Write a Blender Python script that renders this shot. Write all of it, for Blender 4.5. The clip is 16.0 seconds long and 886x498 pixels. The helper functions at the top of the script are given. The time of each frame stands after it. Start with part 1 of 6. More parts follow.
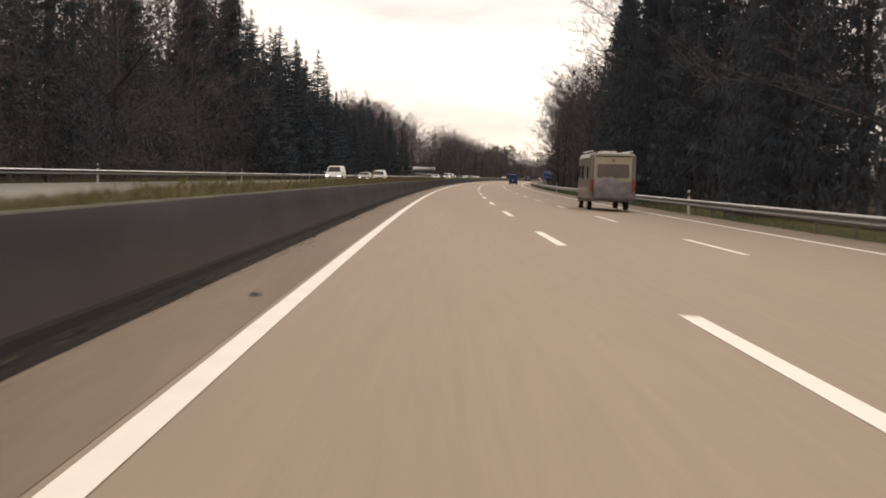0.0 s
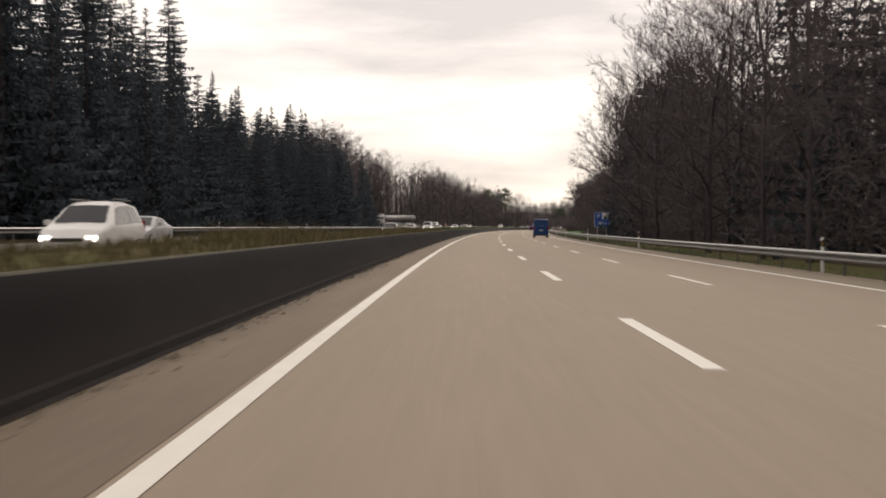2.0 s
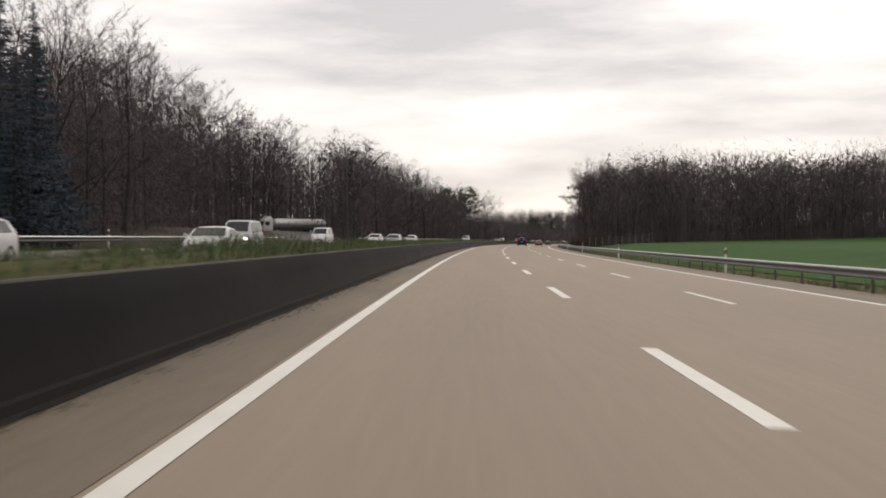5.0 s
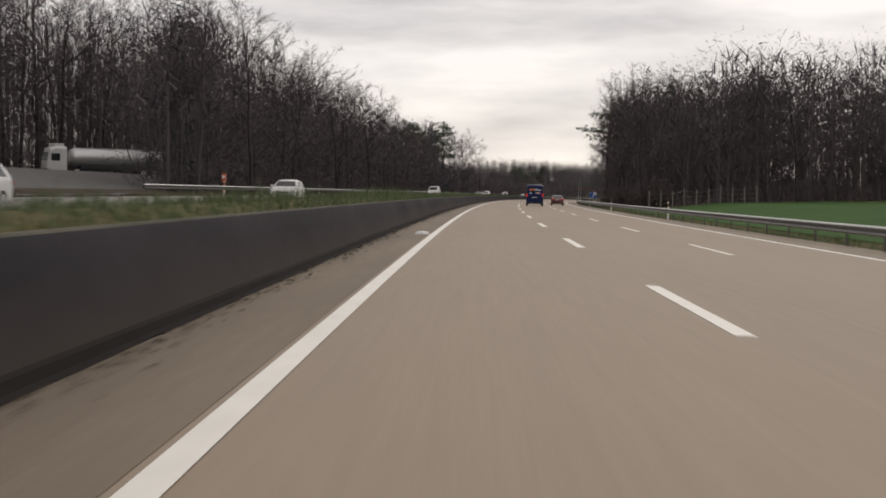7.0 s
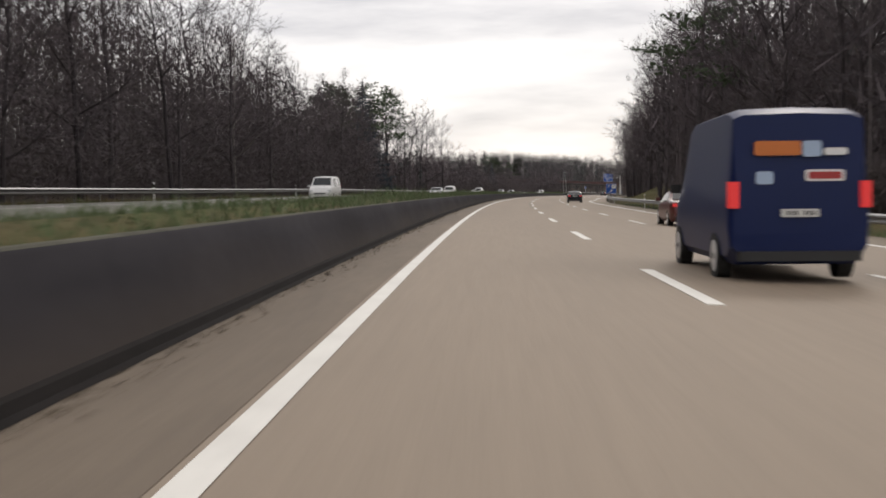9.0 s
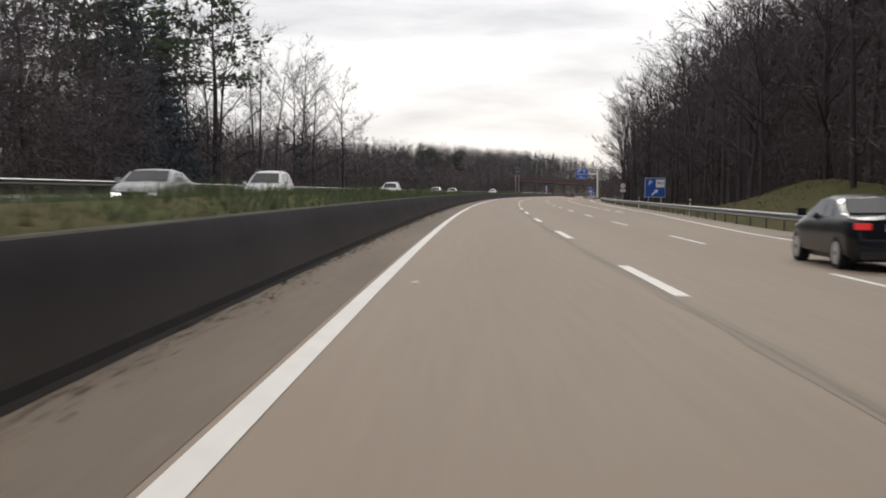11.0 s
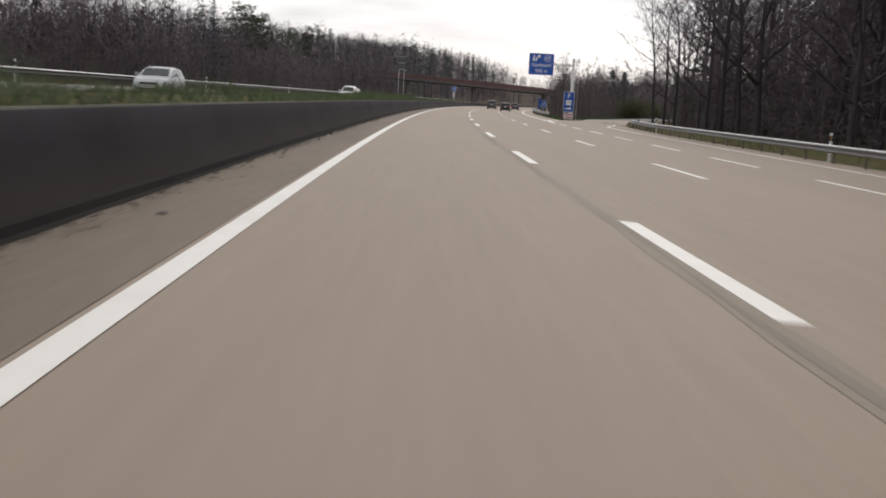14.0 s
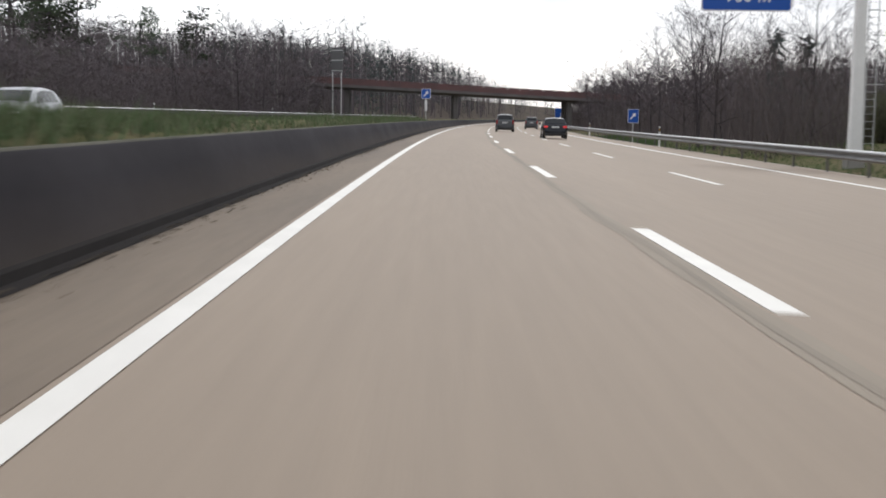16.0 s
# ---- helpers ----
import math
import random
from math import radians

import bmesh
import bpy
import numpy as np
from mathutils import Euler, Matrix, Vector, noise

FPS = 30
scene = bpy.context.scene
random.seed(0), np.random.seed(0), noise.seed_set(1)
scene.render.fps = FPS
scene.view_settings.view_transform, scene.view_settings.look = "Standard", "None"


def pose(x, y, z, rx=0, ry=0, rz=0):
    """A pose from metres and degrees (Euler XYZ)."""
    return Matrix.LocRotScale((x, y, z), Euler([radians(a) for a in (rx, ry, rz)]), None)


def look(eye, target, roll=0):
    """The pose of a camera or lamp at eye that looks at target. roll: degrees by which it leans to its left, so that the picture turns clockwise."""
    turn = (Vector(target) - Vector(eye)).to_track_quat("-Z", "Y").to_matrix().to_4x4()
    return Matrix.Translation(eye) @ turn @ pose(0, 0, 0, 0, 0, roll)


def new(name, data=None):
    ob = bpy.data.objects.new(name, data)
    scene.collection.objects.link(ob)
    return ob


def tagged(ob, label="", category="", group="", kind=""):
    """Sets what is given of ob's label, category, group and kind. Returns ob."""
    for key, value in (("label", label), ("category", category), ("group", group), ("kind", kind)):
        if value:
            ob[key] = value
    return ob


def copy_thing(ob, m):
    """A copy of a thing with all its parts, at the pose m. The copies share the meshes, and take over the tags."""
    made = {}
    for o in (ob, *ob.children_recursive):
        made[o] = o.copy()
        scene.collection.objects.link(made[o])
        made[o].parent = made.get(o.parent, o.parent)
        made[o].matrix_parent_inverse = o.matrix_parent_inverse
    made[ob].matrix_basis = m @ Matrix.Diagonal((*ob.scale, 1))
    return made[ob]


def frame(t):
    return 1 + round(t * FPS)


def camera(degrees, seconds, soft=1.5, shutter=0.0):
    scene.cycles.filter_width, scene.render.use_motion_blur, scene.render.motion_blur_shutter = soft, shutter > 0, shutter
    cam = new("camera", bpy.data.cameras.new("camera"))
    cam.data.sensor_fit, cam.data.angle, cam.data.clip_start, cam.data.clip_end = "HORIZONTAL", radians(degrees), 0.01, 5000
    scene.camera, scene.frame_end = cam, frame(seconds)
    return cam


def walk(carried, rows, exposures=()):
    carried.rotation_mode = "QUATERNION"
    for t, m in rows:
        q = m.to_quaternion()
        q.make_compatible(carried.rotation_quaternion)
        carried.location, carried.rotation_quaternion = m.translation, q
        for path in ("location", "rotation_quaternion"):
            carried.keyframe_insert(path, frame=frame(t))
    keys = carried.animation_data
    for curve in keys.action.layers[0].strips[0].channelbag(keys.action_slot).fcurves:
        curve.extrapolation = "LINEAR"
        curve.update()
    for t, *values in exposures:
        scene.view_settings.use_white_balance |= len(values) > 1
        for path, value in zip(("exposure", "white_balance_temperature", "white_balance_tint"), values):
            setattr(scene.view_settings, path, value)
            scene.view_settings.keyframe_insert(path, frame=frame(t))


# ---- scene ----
# Everything below is laid out in full-size metres along the motorway: s runs along the left edge line,
# a to its right, h up from the banked road plane. The whole model is set to SIZE of full size at the end.
SIZE = 0.6
BANK = 0.036
BEND = [2.82, 2.76, 2.38, 2.02, 2.07, 2.56, 2.94, 3.10, 3.29, 3.24, 3.48, 3.35, 3.10, 2.91, 2.79, 2.73]
SAG = [0.41, 0.54, 0.74, 0.17, -0.35, -0.59, -0.92, -0.93, -0.98, -0.85, -0.50, -0.07, -0.01, -0.01, -0.01, -0.01]


def running_sum(values, step):
    out = np.concatenate([[0], np.cumsum((values[1:] + values[:-1]) / 2 * step)])
    return out - np.interp(0, ROAD_S, out)


ROAD_S = np.arange(-500, 2000, 2.0)
_knots = np.arange(-50, 1501, 100.0)
ROAD_TURN = running_sum(np.interp(ROAD_S, _knots, BEND) * 1e-4, 2.0)
ROAD_X, ROAD_Y = running_sum(np.sin(ROAD_TURN), 2.0), running_sum(np.cos(ROAD_TURN), 2.0)
ROAD_RISE = running_sum(np.interp(ROAD_S, _knots, SAG) * 1e-5, 2.0)
ROAD_Z = running_sum(ROAD_RISE, 2.0)


def turn_at(s):
    return float(np.interp(s, ROAD_S, ROAD_TURN))


def bank_z(a):
    """Height of the banked cross-section; level again far off the carriageways."""
    return -BANK * max(-24.0, min(18.0, a))


FAR_DROP = [(0, 0.30), (330, 0.28), (480, 0.10), (640, 0.0), (700, -0.12), (800, -0.05), (900, 0.0)]


def far_drop(s, a):
    """How far the oncoming carriageway lies below the plane of the near one."""
    return np.interp(s, *zip(*FAR_DROP)) * np.clip((-4.0 - np.asarray(a)) / 14.0, 0, 1)


def on_road(s, a, h=0.0):
    """A place in full-size metres from station, offset and height."""
    u = turn_at(s)
    x, y, z = (float(np.interp(s, ROAD_S, v)) for v in (ROAD_X, ROAD_Y, ROAD_Z))
    return Vector((x + a * math.cos(u), y - a * math.sin(u), z + bank_z(a) - float(far_drop(s, a)) + h))


def stand(s, a, h=0.0, heading=0.0, scale=1.0):
    """The pose of a thing at a station, facing along the road (y ahead), turned left by heading degrees."""
    return Matrix.Translation(on_road(s, a, h)) @ Matrix.Rotation(-turn_at(s) + radians(heading), 4, "Z") @ Matrix.Scale(scale, 4)


# ---- camera: seconds, station, offset, height, yaw, pitch, roll ----
ROWS = [
    (0.0, 0.92, 1.32, 1.166, -0.39, -3.33, -1.08), (0.5, 31.17, 1.34, 1.192, 0.07, -1.88, -0.15),
    (1.0, 61.26, 1.44, 1.192, 0.40, -1.90, -1.36), (1.5, 91.36, 1.54, 1.184, 0.86, -1.12, -0.03),
    (2.0, 121.53, 1.50, 1.183, 0.80, -1.00, 0.27), (2.5, 151.65, 1.57, 1.190, 1.12, -1.05, 0.63),
    (3.0, 182.31, 1.57, 1.197, 1.14, -1.07, -0.08), (3.5, 212.55, 1.58, 1.195, 0.88, -0.52, -1.01),
    (4.0, 242.61, 1.73, 1.178, 0.92, -0.20, -0.47), (4.5, 273.38, 1.70, 1.181, 0.98, -0.28, -0.35),
    (5.0, 304.15, 1.63, 1.186, 1.11, -0.46, -0.08), (5.5, 334.92, 1.55, 1.192, 1.26, -0.68, 0.25),
    (6.0, 365.69, 1.49, 1.197, 1.39, -0.86, 0.53), (6.5, 396.47, 1.46, 1.199, 1.45, -0.93, 0.64),
    (7.0, 427.27, 1.27, 1.170, 1.50, -2.65, -0.83), (7.5, 457.70, 1.29, 1.182, 1.47, -2.98, 0.51),
    (8.0, 488.94, 1.25, 1.162, 1.86, -2.59, 0.37), (8.5, 519.75, 1.23, 1.184, 2.03, -2.72, 0.66),
    (9.0, 550.91, 1.22, 1.182, 1.95, -2.72, 0.56), (9.5, 582.07, 1.21, 1.178, 1.75, -2.73, 0.31),
    (10.0, 613.22, 1.19, 1.173, 1.52, -2.74, 0.02), (10.5, 644.38, 1.18, 1.169, 1.33, -2.74, -0.23),
    (11.0, 675.54, 1.17, 1.168, 1.25, -2.75, -0.33), (11.5, 706.87, 1.19, 1.188, 0.50, -1.81, -1.31),
    (12.0, 738.10, 1.39, 1.191, 0.17, -1.48, -1.52), (12.5, 769.34, 1.46, 1.197, 0.70, -3.73, -2.31),
    (13.0, 800.04, 1.54, 1.152, 1.48, -5.07, -1.50), (13.5, 831.81, 1.46, 1.130, 0.68, -4.63, -1.96),
    (14.0, 863.20, 1.45, 1.123, -0.97, -7.01, -3.23), (14.5, 894.65, 1.39, 1.117, -1.90, -7.54, -2.06),
    (15.0, 926.33, 1.51, 1.158, -1.37, -4.75, -1.75), (15.5, 957.71, 1.50, 1.146, -1.18, -5.32, -0.46),
    (16.0, 988.60, 1.49, 1.140, -0.09, -6.15, -0.67),
]


def camera_pose(s, a, h, yaw, pitch, roll):
    e = on_road(s, a, h) * SIZE
    grade = math.degrees(math.atan(np.interp(s, ROAD_S, ROAD_RISE)))
    return pose(e.x, e.y, e.z, 90 + pitch + grade, roll, yaw - math.degrees(turn_at(s)))


cam = camera(40.0, 16.0, soft=1.8, shutter=0.14)
walk(cam, [(r[0], camera_pose(*r[1:])) for r in ROWS],
     exposures=[(0.0, 0.08, 7700, 16), (1.0, 0.02, 7550, 15), (2.0, -0.1, 7350, 14.5), (3.0, -0.28, 7150, 14), (4.0, -0.22, 6950, 12.5), (7.0, -0.45, 6800, 12), (8.5, -0.22, 6650, 11.5), (11.0, -0.16, 6500, 10.5), (12.5, -0.18, 6420, 11), (14.3, -0.1, 6360, 11.5), (15.2, 0.1, 6200, 10), (16.0, 0.08, 6130, 9.5)])

# ---- daylight: overcast, with a pale veiled sun ahead to the right ----
SUN_HIGH, SUN_TURN = 38.0, 25.0
world = bpy.data.worlds.new("overcast_sky")
scene.world = world
world.use_nodes = True
wn, wl = world.node_tree.nodes, world.node_tree.links
wn.clear()
sky = wn.new("ShaderNodeTexSky")
sky.sky_type, sky.sun_disc = "NISHITA", False
sky.sun_elevation, sky.sun_rotation = radians(SUN_HIGH), radians(SUN_TURN)
way = wn.new("ShaderNodeTexCoord")
stretch = wn.new("ShaderNodeMapping")
stretch.inputs["Scale"].default_value = (1.6, 1.6, 9.0)
cloud = wn.new("ShaderNodeTexNoise")
cloud.inputs["Scale"].default_value, cloud.inputs["Detail"].default_value, cloud.inputs["Roughness"].default_value = 1.7, 7.0, 0.55
band = wn.new("ShaderNodeValToRGB")
band.color_ramp.elements[0].position, band.color_ramp.elements[0].color = 0.36, (0.60, 0.585, 0.60, 1)
band.color_ramp.elements[1].position, band.color_ramp.elements[1].color = 0.56, (1.0, 0.97, 0.95, 1)
dim = wn.new("ShaderNodeMix")
dim.data_type, dim.blend_type = "RGBA", "MULTIPLY"
dim.inputs["Factor"].default_value = 1.0
dim.inputs["B"].default_value = (0.10, 0.10, 0.10, 1)
veil = wn.new("ShaderNodeMix")
veil.data_type = "RGBA"
veil.inputs["Factor"].default_value = 0.88
glow = wn.new("ShaderNodeBackground")
glow.inputs["Strength"].default_value = 1.35
wout = wn.new("ShaderNodeOutputWorld")
wl.new(way.outputs["Generated"], stretch.inputs["Vector"])
wl.new(stretch.outputs["Vector"], cloud.inputs["Vector"])
wl.new(cloud.outputs["Fac"], band.inputs["Fac"])
wl.new(sky.outputs["Color"], dim.inputs["A"])
wl.new(dim.outputs["Result"], veil.inputs["A"])
wl.new(band.outputs["Color"], veil.inputs["B"])
wl.new(veil.outputs["Result"], glow.inputs["Color"])
wl.new(glow.outputs["Background"], wout.inputs["Surface"])

sun = new("sun", bpy.data.lights.new("sun", "SUN"))
sun.data.energy, sun.data.angle, sun.data.color = 0.8, radians(14), (1.0, 0.95, 0.88)
sun.matrix_world = look((60, 80, 90), (60 - math.sin(radians(SUN_TURN)) * 80, 80 - math.cos(radians(SUN_TURN)) * 80,
                                       90 - 80 * math.tan(radians(SUN_HIGH))))


# ---- materials ----
def surface(name, colour, rough=0.8, vary=0.25, scale=1.0, fine=12.0, bump=0.15, metal=0.0, stretch=(1, 1, 1), coords="Object",
            second=None, spread=0.5, per_object=0.0, spec=0.5):
    """A procedural surface: coarse patches between colour and second, fine grain, relief."""
    m = bpy.data.materials.new(name)
    m.use_nodes = True
    n, l = m.node_tree.nodes, m.node_tree.links
    b = n["Principled BSDF"]
    b.inputs["Roughness"].default_value, b.inputs["Metallic"].default_value = rough, metal
    b.inputs["Specular IOR Level"].default_value = spec
    tc, mp = n.new("ShaderNodeTexCoord"), n.new("ShaderNodeMapping")
    mp.inputs["Scale"].default_value = stretch
    l.new(tc.outputs[coords], mp.inputs["Vector"])
    big, small = n.new("ShaderNodeTexNoise"), n.new("ShaderNodeTexNoise")
    big.inputs["Scale"].default_value, big.inputs["Detail"].default_value = scale, 4.0
    small.inputs["Scale"].default_value, small.inputs["Detail"].default_value = fine, 3.0
    l.new(mp.outputs["Vector"], big.inputs["Vector"])
    l.new(mp.outputs["Vector"], small.inputs["Vector"])
    ramp = n.new("ShaderNodeValToRGB")
    other = second or tuple(v * (1 - vary) for v in colour)
    ramp.color_ramp.elements[0].position, ramp.color_ramp.elements[0].color = 0.5 - spread / 2, (*other, 1)
    ramp.color_ramp.elements[1].position, ramp.color_ramp.elements[1].color = 0.5 + spread / 2, (*colour, 1)
    l.new(big.outputs["Fac"], ramp.inputs["Fac"])
    grain = n.new("ShaderNodeMapRange")
    grain.inputs["To Min"].default_value, grain.inputs["To Max"].default_value = 1 - vary, 1 + vary
    l.new(small.outputs["Fac"], grain.inputs["Value"])
    value = grain.outputs["Result"]
    if per_object:
        info, rng, mul = n.new("ShaderNodeObjectInfo"), n.new("ShaderNodeMapRange"), n.new("ShaderNodeMath")
        rng.inputs["To Min"].default_value, rng.inputs["To Max"].default_value = 1 - per_object, 1 + per_object
        mul.operation = "MULTIPLY"
        l.new(info.outputs["Random"], rng.inputs["Value"])
        l.new(rng.outputs["Result"], mul.inputs[0])
        l.new(value, mul.inputs[1])
        value = mul.outputs["Value"]
    mix = n.new("ShaderNodeMix")
    mix.data_type, mix.blend_type = "RGBA", "MULTIPLY"
    mix.inputs["Factor"].default_value = 1.0
    l.new(ramp.outputs["Color"], mix.inputs["A"])
    l.new(value, mix.inputs["B"])
    l.new(mix.outputs["Result"], b.inputs["Base Color"])
    if bump:
        bp = n.new("ShaderNodeBump")
        bp.inputs["Strength"].default_value, bp.inputs["Distance"].default_value = bump, 0.02
        l.new(small.outputs["Fac"], bp.inputs["Height"])
        l.new(bp.outputs["Normal"], b.inputs["Normal"])
    return m


def glowing(name, colour, strength):
    m = bpy.data.materials.new(name)
    m.use_nodes = True
    b = m.node_tree.nodes["Principled BSDF"]
    b.inputs["Base Color"].default_value = (*colour, 1)
    b.inputs["Emission Color"].default_value, b.inputs["Emission Strength"].default_value = (*colour, 1), strength
    return m


CONCRETE_ROAD = surface("pale_worn_road_concrete", (0.272, 0.212, 0.153), 0.75, 0.10, 0.5, 9.0, 0.2, stretch=(0.9, 0.04, 1), coords="UV",
                        second=(0.221, 0.172, 0.125), spread=0.7)
SHOULDER = surface("stained_shoulder_concrete", (0.190, 0.147, 0.103), 0.85, 0.15, 0.8, 8.0, 0.25, stretch=(1.2, 0.12, 1), coords="UV",
                   second=(0.112, 0.086, 0.062), spread=0.6)
HARD_SHOULDER = surface("sandy_shoulder_concrete", (0.235, 0.190, 0.138), 0.85, 0.15, 0.8, 8.0, 0.25, stretch=(1.2, 0.12, 1), coords="UV",
                        second=(0.165, 0.132, 0.095), spread=0.5)
FAR_ROAD = surface("pale_asphalt", (0.26, 0.25, 0.23), 0.8, 0.12, 0.4, 9.0, 0.2, stretch=(0.8, 0.05, 1), coords="UV", second=(0.20, 0.19, 0.175))
LOT_ASPHALT = surface("dark_lot_asphalt", (0.075, 0.072, 0.07), 0.85, 0.15, 0.3, 10.0, 0.2, second=(0.055, 0.053, 0.051))
RAMP_ASPHALT = surface("grey_asphalt", (0.14, 0.135, 0.13), 0.85, 0.15, 0.3, 10.0, 0.2, second=(0.10, 0.098, 0.095))
MARKING = surface("white_road_paint", (0.78, 0.76, 0.70), 0.6, 0.08, 2.0, 14.0, 0.1, second=(0.62, 0.60, 0.55), spread=0.8)
WALL = surface("dark_barrier_concrete", (0.038, 0.0352, 0.0385), 0.85, 0.22, 0.6, 7.0, 0.25, stretch=(0.7, 0.35, 1.0), coords="UV",
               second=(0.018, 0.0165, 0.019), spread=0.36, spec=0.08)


def weather_wall(m):
    """Concrete that is darker on some stretches of the wall, and road dust splashed up its lower half."""
    n, l = m.node_tree.nodes, m.node_tree.links
    b = n["Principled BSDF"]
    grain = b.inputs["Base Color"].links[0].from_socket
    uv, split = n.new("ShaderNodeTexCoord"), n.new("ShaderNodeSeparateXYZ")
    l.new(uv.outputs["UV"], split.inputs["Vector"])
    along = n.new("ShaderNodeMapRange")
    along.inputs["From Min"].default_value, along.inputs["From Max"].default_value = 0.0, 1100.0
    l.new(split.outputs["Y"], along.inputs["Value"])
    # darkness of the concrete by station along the wall
    stretch_tone = n.new("ShaderNodeValToRGB")
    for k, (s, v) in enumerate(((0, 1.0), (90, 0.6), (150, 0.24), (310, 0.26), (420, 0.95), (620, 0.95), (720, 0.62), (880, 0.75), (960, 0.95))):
        e = stretch_tone.color_ramp.elements[k] if k < 2 else stretch_tone.color_ramp.elements.new(s / 1100)
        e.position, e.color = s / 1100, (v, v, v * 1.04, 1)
    l.new(along.outputs["Result"], stretch_tone.inputs["Fac"])
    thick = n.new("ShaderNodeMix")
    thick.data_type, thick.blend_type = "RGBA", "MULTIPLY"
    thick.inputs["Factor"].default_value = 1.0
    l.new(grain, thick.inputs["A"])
    l.new(stretch_tone.outputs["Color"], thick.inputs["B"])
    ragged, noise, add = n.new("ShaderNodeMapping"), n.new("ShaderNodeTexNoise"), n.new("ShaderNodeMath")
    ragged.inputs["Scale"].default_value = (1.0, 0.12, 1.0)
    noise.inputs["Scale"].default_value, noise.inputs["Detail"].default_value = 1.4, 5.0
    l.new(uv.outputs["UV"], ragged.inputs["Vector"])
    l.new(ragged.outputs["Vector"], noise.inputs["Vector"])
    add.operation = "MULTIPLY_ADD"
    add.inputs[1].default_value = 0.7
    l.new(noise.outputs["Fac"], add.inputs[0])
    l.new(split.outputs["X"], add.inputs[2])
    splash = n.new("ShaderNodeMapRange")
    splash.inputs["From Min"].default_value, splash.inputs["From Max"].default_value = 0.35, 0.85
    splash.inputs["To Min"].default_value, splash.inputs["To Max"].default_value = 0.55, 0.0
    l.new(add.outputs["Value"], splash.inputs["Value"])
    dust = n.new("ShaderNodeMix")
    dust.data_type = "RGBA"
    dust.inputs["B"].default_value = (0.062, 0.049, 0.040, 1)
    fade = n.new("ShaderNodeMath")
    fade.operation = "MULTIPLY"
    l.new(splash.outputs["Result"], fade.inputs[0])
    l.new(stretch_tone.outputs["Color"], fade.inputs[1])
    l.new(fade.outputs["Value"], dust.inputs["Factor"])
    l.new(thick.outputs["Result"], dust.inputs["A"])
    l.new(dust.outputs["Result"], b.inputs["Base Color"])


weather_wall(WALL)
WALL_CAP = surface("worn_pale_concrete_edge", (0.12, 0.115, 0.09), 0.9, 0.25, 1.0, 8.0, 0.3, stretch=(1, 0.3, 1), coords="UV", second=(0.055, 0.055, 0.042), spec=0.08)
WALL_FOOT = surface("black_gutter_grime", (0.022, 0.019, 0.018), 0.9, 0.3, 1.2, 9.0, 0.3, stretch=(1, 0.3, 1), coords="UV", spec=0.08)
GRASS_SOIL = surface("rough_grass", (0.075, 0.085, 0.028), 0.95, 0.3, 0.35, 5.0, 0.4, second=(0.11, 0.085, 0.045), spread=0.4, spec=0.08)
GREEN_FIELD = surface("young_crop_field", (0.045, 0.10, 0.025), 0.95, 0.25, 0.15, 3.0, 0.4, second=(0.035, 0.075, 0.02), spec=0.08)
FOREST_SOIL = surface("forest_floor", (0.085, 0.066, 0.052), 0.95, 0.3, 0.2, 3.0, 0.4, second=(0.035, 0.028, 0.02), spec=0.08)
# Beam faces coloured as in shade; the pale zinc stands in for sky reflection.
RAIL_STEEL = surface("shaded_galvanised_rail", (0.22, 0.22, 0.215), 0.5, 0.15, 1.5, 20.0, 0.03, metal=0.5, second=(0.15, 0.15, 0.145))
RAIL_SHADED = surface("shaded_rail_zinc", (0.085, 0.082, 0.08), 0.7, 0.2, 1.5, 20.0, 0.03, second=(0.06, 0.058, 0.055))
RAIL_SKY_GLINT = surface("sky_glint_zinc", (0.50, 0.50, 0.49), 0.45, 0.1, 1.5, 20.0, 0.0, metal=0.5)
POST_STEEL = surface("weathered_post_steel", (0.11, 0.105, 0.10), 0.7, 0.15, 1.5, 20.0, 0.03, second=(0.07, 0.066, 0.06))
STEEL = surface("galvanised_steel", (0.55, 0.55, 0.54), 0.45, 0.08, 1.5, 20.0, 0.05, metal=0.7, second=(0.42, 0.42, 0.41))
BARK = surface("dark_bark", (0.070, 0.061, 0.065), 0.95, 0.3, 1.5, 12.0, 0.4, stretch=(1, 1, 0.3), per_object=0.25, spec=0.08)
TWIG = surface("bare_twigs", (0.104, 0.088, 0.094), 0.95, 0.2, 1.0, 5.0, 0.0, second=(0.082, 0.070, 0.077), per_object=0.3, spec=0.08)
BIRCH_BARK = surface("pale_birch_bark", (0.22, 0.205, 0.19), 0.9, 0.2, 3.0, 10.0, 0.2, second=(0.16, 0.15, 0.14), per_object=0.2, spec=0.08)
NEEDLE = surface("dark_spruce_needles", (0.056, 0.068, 0.080), 0.9, 0.3, 0.6, 4.0, 0.0, second=(0.044, 0.054, 0.066), per_object=0.3, spec=0.08)
PINE_NEEDLE = surface("pine_needles", (0.060, 0.080, 0.045), 0.9, 0.3, 0.6, 4.0, 0.0, second=(0.04, 0.052, 0.032), per_object=0.25, spec=0.08)


